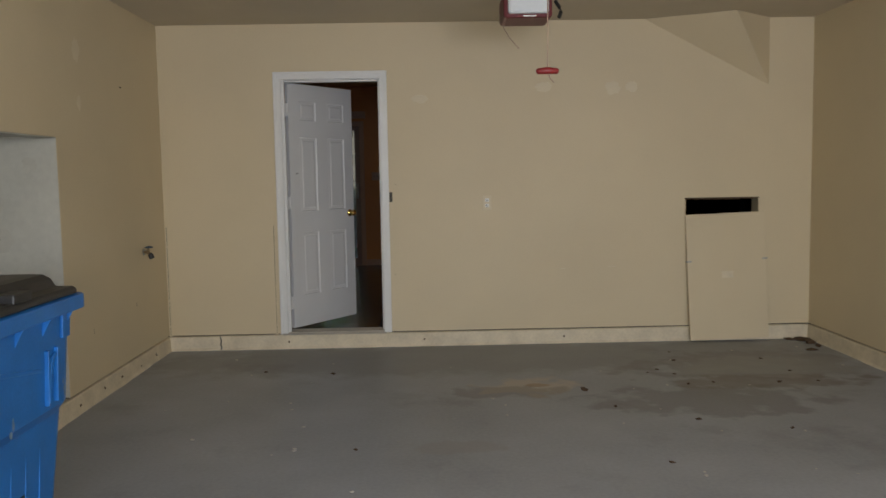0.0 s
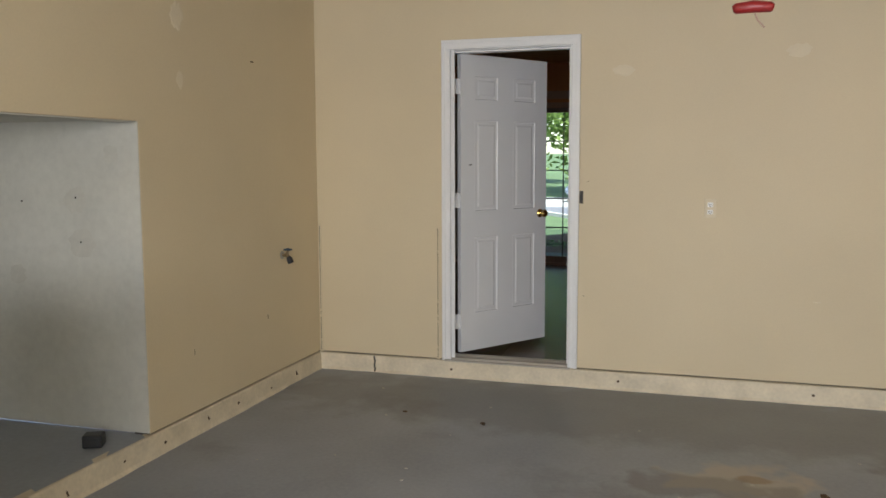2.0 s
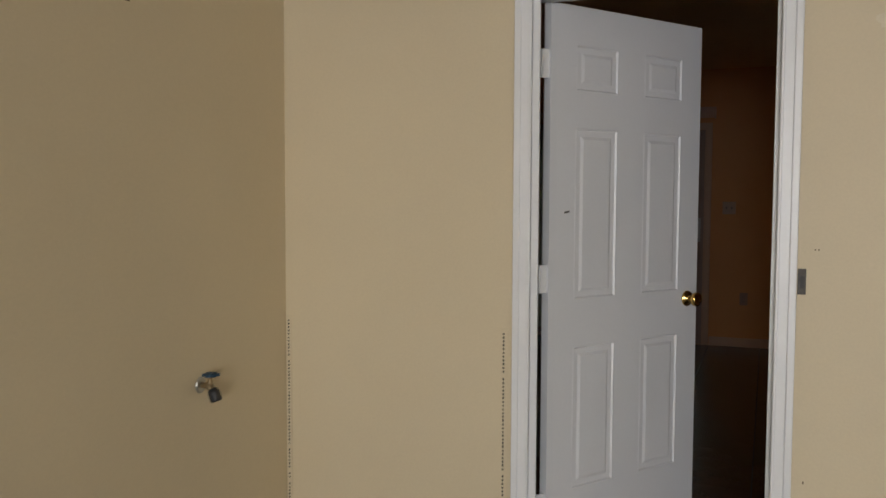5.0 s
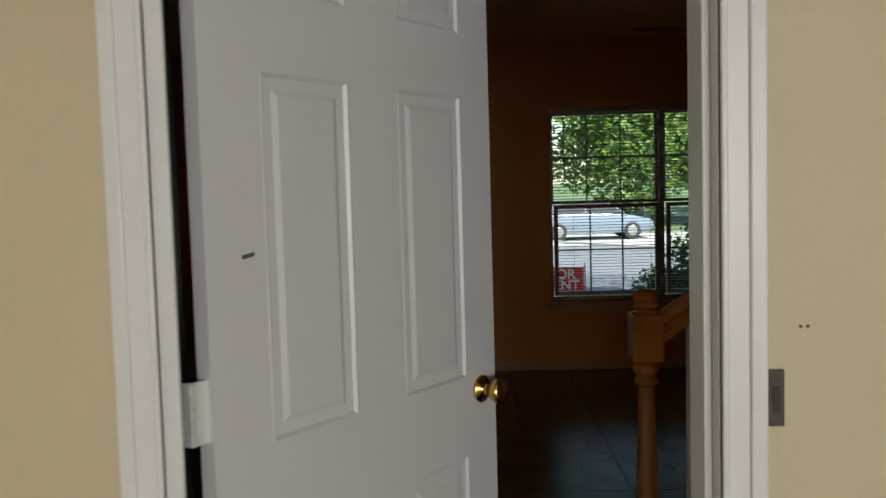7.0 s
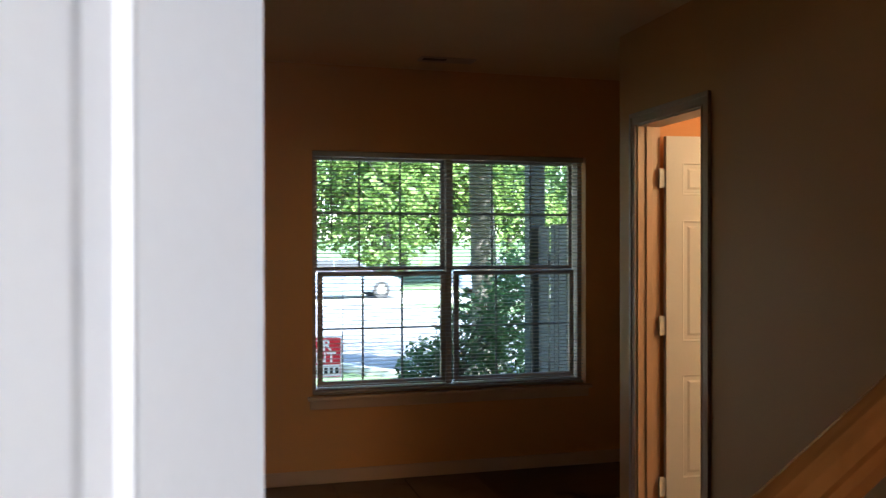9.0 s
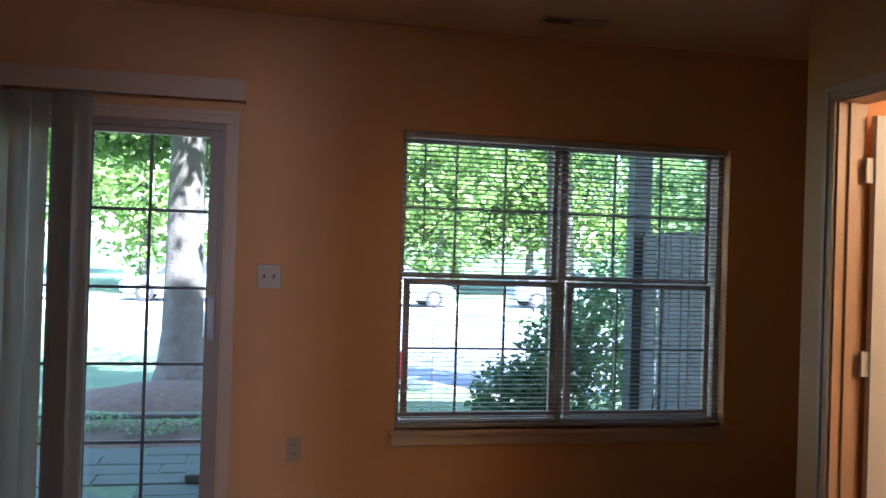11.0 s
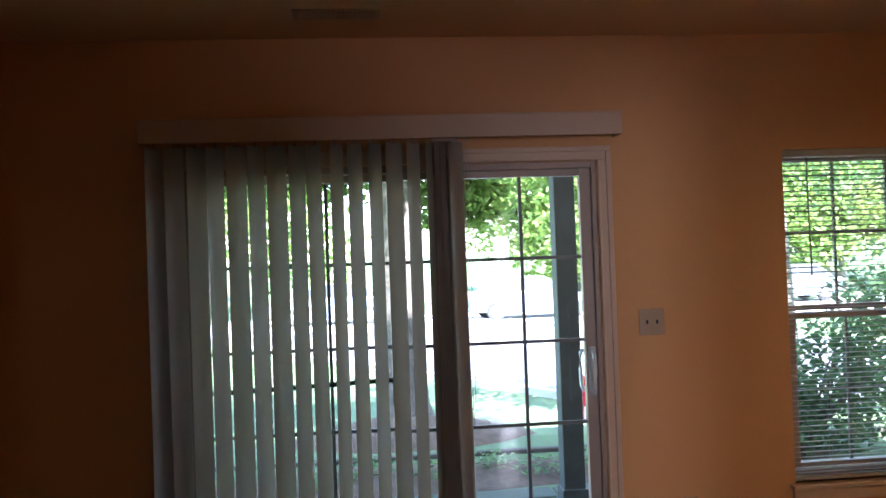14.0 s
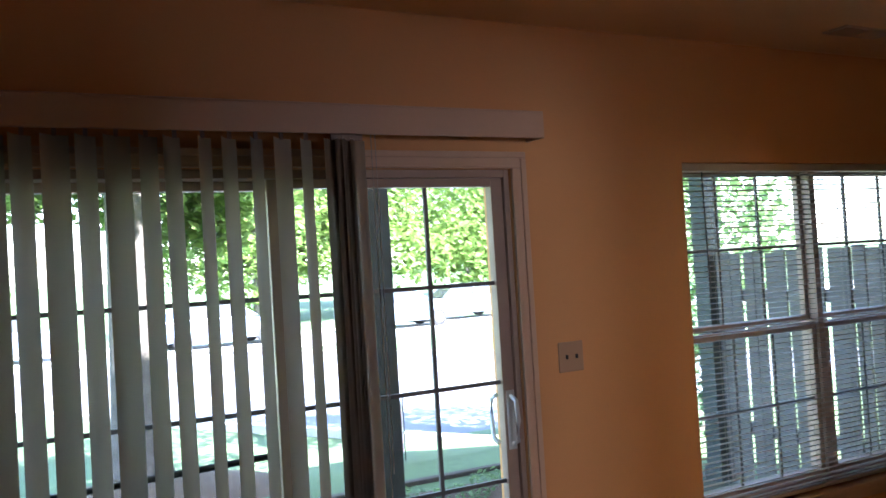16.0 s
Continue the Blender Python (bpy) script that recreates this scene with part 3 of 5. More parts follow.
prism(bm, [(GY - 0.035, 0.119), (GY - 0.035, 0.126), (GY - 0.01, 0.128), (GY - 0.005, 0.139), (GY + 0.05, 0.142), (GY + 0.06, 0.148), (GY + 0.10, 0.148), (HY + 0.03, 0.125), (HY + 0.03, 0.09), (GY + 0.03, 0.09), (GY + 0.03, 0.119)], "x", DX0 + 0.001, DX1 - 0.001)
tagged(made("threshold", bm, M_SILL), "worn grey-cream wooden door threshold", "threshold", kind="structure")
panel_door("house_door", 0.812, 2.02, pose(-0.3277, 6.946, 0.152, 0, 0, 55.75), "white six-panel door with brass knob, standing half open", jamb_plate=True)
boxes("scuff", M_ROOF, (-0.013, 0.013, -0.0008, 0.001, -0.0035, 0.0035), parent=bpy.data.objects["house_door"], at=pose(0.085, 0, 1.283, 0, -9, 0))
# strike plate
rt = base("strike_plate", pose(0.4995, GY - 0.005, 1.231), "worn steel strike plate screwed on the casing edge", "strike plate")
boxes("plate", M_OLDSTEEL, (-0.012, 0.012, 0.0, 0.004, -0.04, 0.04), parent=rt, bevel=0.001)
boxes("slot", M_SLOT, (-0.005, 0.006, -0.0012, 0.002, -0.02, 0.018), parent=rt)
# washroom door
tagged(boxes("door_jamb_washroom", M_HTRIM, (WX - 0.004, WX + 0.124, 10.44, 10.458, HZ0, 2.182), (WX - 0.004, WX + 0.124, 11.042, 11.06, HZ0, 2.182), (WX - 0.004, WX + 0.124, 10.44, 11.06, 2.182, 2.20),
             (WX + 0.04, WX + 0.075, 11.03, 11.042, HZ0, 2.182), (WX + 0.04, WX + 0.075, 10.458, 10.47, HZ0, 2.182), bevel=0.002), "off-white washroom door jamb", "door frame", kind="structure")
casing("door_casing_washroom", M_HTRIM, "x", WX, -1, 10.448, 11.052, HZ0, 2.19, label="off-white painted washroom door casing")
panel_door("washroom_door", 0.58, 2.02, pose(WX + 0.135, 11.0, HZ0 + 0.012, 0, 0, -6), "white six-panel washroom door, standing open", knob_mat=M_BRASS)
lamp = base("ceiling_lamp", pose(3.4, 9.55, HZ1 - 0.12), "round glass washroom ceiling lamp", "ceiling lamp")
bm = bmesh.new()
lathe(bm, [(0.0, 0.0), (0.06, 0.008), (0.10, 0.035), (0.11, 0.07), (0.09, 0.095)], 20)
made("globe", bm, M_BULB, lamp, smooth=True)
bm = bmesh.new()
lathe(bm, [(0.0, 0.093), (0.095, 0.095), (0.1, 0.11), (0.1, 0.117), (0.0, 0.118)], 20)
made("rim", bm, M_BRASS, lamp)


# ---- garage things ----
def wheeled_bin(at):
    """A tall wheeled cart: tapered body with rim, ribs and pockets, hinged lid, axle and two wheels."""
    root = base("wheeled_bin", at, "blue plastic wheeled bin with a black lid, scuffed", "bin")
    bm = bmesh.new()
    rings = []
    for hx, hy, z, r in ((0.20, 0.25, 0.02, 0.06), (0.215, 0.27, 0.08, 0.07), (0.222, 0.288, 0.56, 0.07), (0.255, 0.322, 0.585, 0.08), (0.283, 0.35, 0.63, 0.08), (0.292, 0.362, 0.82, 0.08), (0.30, 0.37, 0.945, 0.08), (0.335, 0.405, 0.95, 0.05), (0.335, 0.405, 1.0, 0.05), (0.315, 0.385, 1.005, 0.05), (0.29, 0.36, 0.965, 0.05), (0.22, 0.28, 0.1, 0.06)):
        ring = []
        for cx, cy, a0 in ((1, 1, 0), (-1, 1, 90), (-1, -1, 180), (1, -1, 270)):
            for s in range(5):
                a = radians(a0 + 22.5 * s)
                ring.append(bm.verts.new((cx * (hx - r) + r * math.cos(a), cy * (hy - r) + r * math.sin(a), z)))
        rings.append(ring)
    for p, q in zip(rings, rings[1:]):
        for k in range(20):
            bm.faces.new((p[k], p[(k + 1) % 20], q[(k + 1) % 20], q[k]))
    bm.faces.new(rings[0][::-1])
    bm.faces.new(rings[-1])
    made("body", bm, M_BLUE, root, smooth=False, bevel=0.004)
    bm = bmesh.new()
    for s in (1, -1):
        for y in (0.13, 0.2):
            box(bm, -0.012, 0.016, -0.007, 0.007, -0.09, 0.1, pose(s * 0.287, y, 0.74, 0, s * 2.5, 0))
        for y in (-0.25, -0.08, 0.11, 0.28):
            prism(bm, [(s * 0.296, 0.949), (s * 0.328, 0.949), (s * 0.294, 0.885)], "y", y - 0.004, y + 0.004)
        box(bm, -0.012, 0.008, -0.19, 0.13, -0.007, 0.007, pose(s * 0.287, -0.03, 0.80, -9, s * 2.5, 0))
        arc = [(s * 0.296, 0.2 - 0.07 * math.sin(a), 0.66 + 0.16 * math.cos(a)) for a in (0.0, 0.4, 0.8, 1.2, 1.57)]
        tube(bm, arc, 0.008, 8)
        box(bm, 0.0, 0.012, 0.24, 0.30, -0.05, 0.04, pose(s * 0.297, 0, 0.91, 0, s * 3.5, 0))
        for y in (-0.16, -0.06, 0.04, 0.14):
            box(bm, -0.006, 0.016, -0.008, 0.008, -0.2, 0.2, pose(s * 0.227, y, 0.31, 0, s * 3.0, 0))
    for x in (-0.2, -0.07, 0.07, 0.2):
        box(bm, -0.008, 0.008, -0.01, 0.014, -0.1, 0.12, pose(x, 0.352, 0.75, -3.5, 0, 0))
    for x in (-0.15, 0.15):
        box(bm, -0.02, 0.02, 0.0, 0.03, -0.1, 0.0, pose(x, 0.372, 0.93, 0, 0, 0))
    tagged(made("rib", bm, M_BLUE, root, bevel=0.003), kind="stuff")
    bm = bmesh.new()
    for x0, x1, y0, y1, z in ((-0.325, 0.325, -0.40, 0.335, 1.017),):
        rings = []
        for ins, dz in ((0.0, -0.012), (0.0, 0.008), (0.01, 0.016), (0.05, 0.02), (0.062, 0.05), (0.08, 0.066), (0.11, 0.071), (0.2, 0.075)):
            rings.append([bm.verts.new(p) for p in ((x0 + ins, y0 + ins, z + dz), (x1 - ins, y0 + ins, z + dz), (x1 - ins, y1 - ins, z + dz), (x0 + ins, y1 - ins, z + dz))])
        for p, q in zip(rings, rings[1:]):
            for k in range(4):
                bm.faces.new((p[k], p[(k + 1) % 4], q[(k + 1) % 4], q[k]))
        bm.faces.new(rings[-1])
        bm.faces.new(rings[0][::-1])
    box(bm, -0.24, 0.24, -0.03, 0.03, 0.0, 0.03, pose(0, -0.30, 1.06))
    for sx in (-1, 1):
        box(bm, -0.03, 0.03, -0.06, 0.06, 0.0, 0.032, pose(sx * 0.292, -0.06, 1.03))
        box(bm, -0.05, 0.05, -0.02, 0.02, 0.0, 0.016, pose(sx * 0.2, 0.30, 1.03))
    tagged(made("lid", bm, M_BLACK, root, bevel=0.006), "black plastic lid")
    r = random.Random(12)
    bm = bmesh.new()
    for y, z, h, w in ((0.275, 0.67, 0.024, 0.009), (0.262, 0.705, 0.013, 0.006), (-0.10, 0.655, 0.024, 0.008), (-0.115, 0.625, 0.012, 0.014)):
        x = 0.2845 + (z - 0.63) * 0.05
        bm.faces.new([bm.verts.new((x, y + w * (0.6 + 0.6 * r.random()) * math.cos(k * 0.698), z + h * (0.6 + 0.6 * r.random()) * math.sin(k * 0.698))) for k in range(9)])
    tagged(made("scuff", bm, M_SCUFF, root), "pale scuff marks", kind="stuff")
    for s in (-1, 1):
        # pocket shade put in as a near-black block
        tagged(boxes("pocket", M_SLOT, (s * 0.231 - 0.012, s * 0.231 + 0.012, -0.052, 0.032, 0.25, 0.40), parent=root), "near-black block for the shaded grab pocket")
        bm = bmesh.new()
        tube(bm, [(s * 0.25, -0.055, 0.30), (s * 0.25, 0.035, 0.30)], 0.011, 10)
        tagged(made("catch_bar", bm, M_STEEL, root), "steel catch bar")
    bm = bmesh.new()
    tube(bm, [(-0.26, -0.44, 0.955), (0.26, -0.44, 0.955)], 0.016, 12)
    for x in (-0.26, 0.0, 0.26):
        box(bm, x - 0.014, x + 0.014, -0.45, -0.38, 0.935, 0.975)
    made("handle", bm, M_BLUE, root)
    for s in (-1, 1):
        bm = bmesh.new()
        tube(bm, [(s * 0.245, -0.27, 0.125), (s * 0.251, -0.27, 0.125), (s * 0.285, -0.27, 0.125), (s * 0.291, -0.27, 0.125)], [0.105, 0.125, 0.125, 0.105], 22)
        tagged(made("wheel", bm, M_BLACK, root), "black plastic wheel")
    return root


wheeled_bin(pose(-0.79, 2.63, 0, 0, 0, 0))

# leaning access board
board = base("access_board", pose(3.255, GY - 0.075, 0.004, -3.2, -1.8, 0), "cream painted access board leaning on the garage wall", "board")
boxes("panel", M_GWALL, (-0.325, 0.325, -0.008, 0.008, 0.018, 1.05), parent=board, bevel=0.002)
tagged(boxes("clip", M_STEEL, (-0.335, -0.29, -0.012, 0.004, 0.66, 0.672), parent=board), "small steel clip")
tagged(boxes("clip", M_STEEL, (0.29, 0.335, -0.012, 0.004, 0.66, 0.672), parent=board), "small steel clip")
boxes("label_plate", M_CURB, (-0.045, 0.05, -0.0105, -0.008, 0.52, 0.575), parent=board, bevel=0.001)
bm = bmesh.new()
rng = random.Random(5)
for i in range(40):
    x = 2.9 + i * 0.0152
    box(bm, x, x + 0.017, GY - 0.002, GY + 0.012, 1.168 + rng.uniform(-0.006, 0.004), 1.181)
tagged(made("hole_edge", bm, M_BROWN), "torn brown edge of the access hole", "hole edge", kind="structure")


def outlet(at, label, gang=1, switch=False, mat=None, sock=None):
    root = base("switch_plate" if switch else "wall_outlet", at, label, "switch" if switch else "outlet")
    w = 0.035 + 0.023 * (gang - 1)
    boxes("plate", mat or M_PLATE, (-w, w, -0.006, 0.0, -0.058, 0.058), parent=root, bevel=0.003)
    for g in range(gang):
        cx = (g - (gang - 1) / 2) * 0.046
        if switch:
            tagged(boxes("toggle", M_SLOT, (cx - 0.004, cx + 0.004, -0.016, -0.006, -0.008, 0.009), parent=root, bevel=0.002), "dark toggle")
        else:
            for z in (-0.022, 0.022):
                boxes("socket", sock or mat or M_PLATE, (cx - 0.016, cx + 0.016, -0.0085, -0.006, z - 0.014, z + 0.014), parent=root, bevel=0.002)
                tagged(boxes("slot", M_SLOT, (cx - 0.008, cx - 0.005, -0.0095, -0.0085, z - 0.006, z + 0.006), (cx + 0.005, cx + 0.008, -0.0095, -0.0085, z - 0.006, z + 0.006), (cx - 0.003, cx + 0.003, -0.0095, -0.0085, z - 0.012, z - 0.008), parent=root), "dark slots")
    return root


outlet(pose(1.28, GY, 1.171), "cream-painted outlet plate with white sockets on the garage wall", mat=M_SPACKLE, sock=M_PLATE)

# hose tap on the side wall
tap = base("hose_tap", pose(GX0, 6.30, 0.865, 0, 0, 90), "old metal hose tap with blue wheel handle on the garage wall", "tap")
bm = bmesh.new()
tube(bm, [(0, 0, 0), (0, -0.018, 0), (0, -0.03, 0.002), (0, -0.04, -0.004), (0, -0.05, -0.018)], [0.009, 0.009, 0.013, 0.012, 0.010], 12)
tube(bm, [(0, -0.033, 0.0), (0, -0.038, 0.014), (0, -0.041, 0.032)], [0.011, 0.009, 0.005], 10)
tagged(made("body", bm, M_TAPBRASS, tap, smooth=True), "tarnished brass body")
bm = bmesh.new()
lathe(bm, [(0.0, 0.03), (0.02, 0.031), (0.024, 0.034), (0.024, 0.039), (0.018, 0.043), (0.007, 0.041), (0.006, 0.046), (0.0, 0.047)], 12, (0, -0.042, 0))
for k in range(6):
    box(bm, 0.02, 0.028, -0.004, 0.004, 0.032, 0.041, Matrix.Translation((0, -0.042, 0)) @ Matrix.Rotation(k * math.pi / 3, 4, "Z"))
tagged(made("wheel_handle", bm, material("blue_tap_handle", (0.012, 0.05, 0.09), 0.5), tap), "blue wheel handle")
bm = bmesh.new()
tube(bm, [(0, -0.046, -0.010), (0.0, -0.052, -0.02), (0.0, -0.062, -0.045), (0.0, -0.064, -0.050)], [0.014, 0.019, 0.020, 0.016], 14)
tagged(made("hose_end", bm, M_BLACK, tap), "black hose coupling")
bm = bmesh.new()
tube(bm, [(0, -0.001, 0), (0, -0.006, 0)], [0.028, 0.024], 14)
made("rosette", bm, M_STEEL, tap)

# drywall edge beads beside the door and in the corner
def bead(name, at):
    root = base(name, at, "strip of torn perforated corner bead on the wall", "corner bead")
    boxes("strip", M_GWALL, (-0.012, 0.012, -0.003, 0.0, 0.12, 1.03), parent=root, bevel=0.001)
    r = random.Random(3)
    blocks = []
    for i in range(66):
        if r.random() < 0.93:
            z = 0.135 + i * 0.0134
            blocks.append((-0.003, 0.003, -0.0036, -0.0028, z, z + r.uniform(0.0055, 0.0085)))
    tagged(boxes("perforation", M_SLOT, *blocks, parent=root), "row of dark perforations", kind="stuff")


bead("corner_bead", pose(-0.457, GY, 0))
bead("corner_bead", pose(GX0 + 0.014, GY - 0.001, 0))


def filler(at, w, h, seed):
    """A thin irregular dab of filler on a wall."""
    r = random.Random(seed)
    bm = bmesh.new()
    n = 18
    rim = [bm.verts.new((w * (0.8 + 0.35 * r.random()) * math.cos(2 * math.pi * i / n), 0.0, h * (0.75 + 0.4 * r.random()) * math.sin(2 * math.pi * i / n))) for i in range(n)]
    inner = [bm.verts.new((v.co.x * 0.8, -0.0015, v.co.z * 0.8)) for v in rim]
    bm.faces.new(inner)
    for i in range(n):
        bm.faces.new((rim[i], rim[(i + 1) % n], inner[(i + 1) % n], inner[i]))
    tagged(made("filler_patch", bm, M_SPACKLE, at=at), "pale dab of filler on the painted wall", "filler patch", "filler patches")


for i, (x, z, w, h) in enumerate(((0.75, 2.015, 0.065, 0.035), (1.75, 2.095, 0.07, 0.045), (2.307, 2.078, 0.06, 0.06), (2.461, 2.088, 0.05, 0.045))):
    filler(pose(x, GY - 0.0005, z), w, h, i)
for i, (y, z, w, h) in enumerate(((5.24, 2.2, 0.055, 0.075), (5.25, 1.885, 0.03, 0.05), (3.55, 2.1, 0.03, 0.05), (3.75, 2.02, 0.03, 0.04))):
    filler(pose(GX0 + 0.0005, y, z, 0, 0, 90), w, h, 20 + i)

# garage door opener with its rail and pull cord
op = base("garage_door_opener", pose(1.43, 5.2, 2.35), "maroon garage door opener with milky lens under the ceiling", "door opener")
boxes("housing", M_MAROON, (-0.15, 0.15, 0.0, 0.32, 0.0, 0.16), parent=op, bevel=0.02)
tagged(boxes("lens", M_LENS, (-0.125, 0.125, -0.03, 0.002, 0.022, 0.15), parent=op, bevel=0.02), "milky plastic lamp lens")
tagged(boxes("label_plate", M_STEEL, (-0.03, 0.05, -0.0015, 0.002, 0.006, 0.014), parent=op), "small pale badge")
boxes("bracket", M_STEEL, (-0.13, -0.1, 0.1, 0.13, 0.16, 0.269), parent=op)
boxes("bracket", M_STEEL, (0.1, 0.13, 0.1, 0.13, 0.16, 0.269), parent=op)
boxes("rail", M_STEEL, (-0.02, 0.02, -6.6, 0.0, 0.13, 0.16), parent=op)
bm = bmesh.new()
tube(bm, [(0.17, 0.02, 0.10), (0.19, 0.0, 0.06), (0.2, 0.0, 0.03), (0.19, 0.02, 0.0)], 0.012, 8)
tagged(made("cable_loop", bm, M_BLACK, op), "black cable")
bm = bmesh.new()
tube(bm, [(-0.14, -0.01, 0.0), (-0.16, -0.015, -0.05), (-0.12, -0.02, -0.12), (-0.06, -0.02, -0.19)], 0.003, 6)
tagged(made("aerial_wire", bm, M_CORD, op), "thin hanging wire")
pull = base("pull_cord", pose(1.36, 3.915, 1.87), "red emergency pull handle hanging on a thin cord", "pull cord")
bm = bmesh.new()
tube(bm, [(-0.052, 0, 0.001), (-0.045, 0, 0.003), (0, 0, 0.006), (0.045, 0, 0.003), (0.052, 0, 0.001)], [0.009, 0.014, 0.0165, 0.014, 0.009], 12)
tagged(made("handle", bm, M_RED, pull, smooth=True), "red plastic T handle")
bm = bmesh.new()
tube(bm, [(0, 0, 0.62), (0.003, 0, 0.3), (0, 0, 0.0), (0.012, 0, -0.03), (0.03, 0, -0.05)], 0.0028, 6)
tagged(made("cord", bm, M_CORD, pull), "thin beige cord")

# small black block on the recess floor
blk = base("black_block", pose(-1.5, 4.69, 0.118, 0, 0, 25), "small black plastic block on the recess floor", "block")
bm = bmesh.new()
box(bm, -0.046, 0.046, -0.04, 0.04, 0, 0.062)
made("body", bm, M_BLACK, blk, bevel=0.008)
# the hollow is a near-black plate in place of shade
tagged(boxes("recess", M_SLOT, (-0.03, 0.03, -0.0412, -0.039, 0.014, 0.05), parent=blk), "near-black plate for a shaded hollow")


# crumbs and dry leaves on the floor
def debris():
    r = random.Random(11)
    spots = [(1.786, 5.303, 0.05, 0), (1.9, 4.9, 0.025, 0), (0.4, 4.2, 0.02, 0), (2.3, 4.6, 0.03, 0), (0.5, 3.5, 0.02, 0), (1.95, 3.9, 0.025, 0), (0.1, 5.9, 0.03, 0), (-0.4, 6.0, 0.025, 0), (2.6, 6.1, 0.025, 0), (3.1, 5.4, 0.03, 0), (2.75, 4.4, 0.025, 0), (0.15, 2.9, 0.03, 0), (3.75, 6.35, 0.06, 0), (3.85, 6.6, 0.05, 0), (3.84, 6.74, 0.09, 0), (3.76, 6.77, 0.06, 0), (3.88, 6.66, 0.08, 0), (3.87, 6.5, 0.06, 0)]
    for i in range(34):
        spots.append((r.uniform(-0.9, 3.7), r.uniform(3.4, 6.5), r.uniform(0.008, 0.02), 1))
    for i in range(14):
        spots.append((r.uniform(2.2, 3.8), r.uniform(5.2, 6.5), r.uniform(0.012, 0.028), r.choice((0, 1))))
    for x, y, s, kind in spots:
        bm = bmesh.new()
        n = 7
        vs = [bm.verts.new((s * (0.5 + 0.5 * r.random()) * math.cos(2 * math.pi * k / n), 0.6 * s * (0.5 + 0.5 * r.random()) * math.sin(2 * math.pi * k / n), s * 0.25 * r.random() + 0.001)) for k in range(n)]
        top = bm.verts.new((0, 0, s * 0.35))
        low = [bm.verts.new((v.co.x * 0.8, v.co.y * 0.8, 0.0003)) for v in vs]
        for k in range(n):
            bm.faces.new((vs[k], vs[(k + 1) % n], top))
            bm.faces.new((vs[k], low[k], low[(k + 1) % n], vs[(k + 1) % n]))
        bm.faces.new(low[::-1])
        name, mt, lab = (("dry_leaf", M_BROWN, "curled dry brown leaf on the concrete floor"), ("crumb", M_CRUMB, "pale crumb of plaster on the concrete floor"))[kind]
        tagged(made(name, bm, mt, at=pose(x, y, 0.0, 0, 0, r.uniform(0, 360))), lab, ("leaf", "crumb")[kind], "floor litter")


debris()

# unseen upper storey and roof, added so the house shades patio and lawn
tagged(boxes("roof_shading", M_ROOF, (GX0 - 0.4, 4.6, GY0 - 0.5, HY, 7.6, 7.8), (RX0 - 0.4, 4.6, HY, FB + 0.35, 7.6, 7.8)), "plain grey unseen roof, added to cast the house shadow", "roof", kind="structure")
wall("wall_upper_far", M_BRICKW, "y", FB, FB - 0.15, RX0 - 0.12, 4.5, 3.0, 7.6, label="unseen upper storey wall, added to shade the patio")
wall("wall_upper_left", M_BRICKW, "x", RX0 - 0.12, RX0 - 0.27, HY, FB, -0.1, 7.6, label="unseen outer side wall, added under the shading roof")
wall("wall_upper_right", M_BRICKW, "x", 4.45, 4.6, GY0 - 0.2, FB, -0.1, 7.6, label="unseen outer side wall, added under the shading roof")
wall("wall_upper_front", M_BRICKW, "y", GY0 - 0.2, GY0 - 0.35, GX0 - 0.2, 4.6, 2.6, 7.6, label="unseen upper storey wall over the garage doorway, added under the shading roof")


# cracks in the kerb and rusty fixings along it
def kerb_marks():
    r = random.Random(9)
    for x, w in ((-0.915, 0.006),):
        bm = bmesh.new()
        for i in range(8):
            z = 0.008 + i * 0.0135
            dx = 0.005 * math.sin(i * 1.7) + r.uniform(-0.002, 0.002)
            box(bm, x + dx - w / 2, x + dx + w / 2, GY - 0.024, GY - 0.012, z, z + 0.0137)
        tagged(made("kerb_crack", bm, M_SLOT), "dark crack in the painted kerb", "crack", kind="structure")
    for i in range(7):
        y = 4.3 + i * 0.36 + r.uniform(-0.05, 0.05)
        bm = bmesh.new()
        tube(bm, [(GX0 + 0.008, y, 0.05 + r.uniform(-0.01, 0.03)), (GX0 + 0.0195, y, 0.05 + r.uniform(-0.01, 0.03))], r.uniform(0.003, 0.006), 8)
        tagged(made("rusty_nail", bm, M_BROWN), "rusty nail head in the painted kerb", "nail", "kerb nails")
    for x in (-0.36, 0.75, 1.9):
        bm = bmesh.new()
        tube(bm, [(x, GY - 0.009, 0.06), (x, GY - 0.019, 0.06)], 0.008, 8)
        tagged(made("rusty_nail", bm, M_BROWN), "rusty nail head in the painted kerb", "nail", "kerb nails")


kerb_marks()


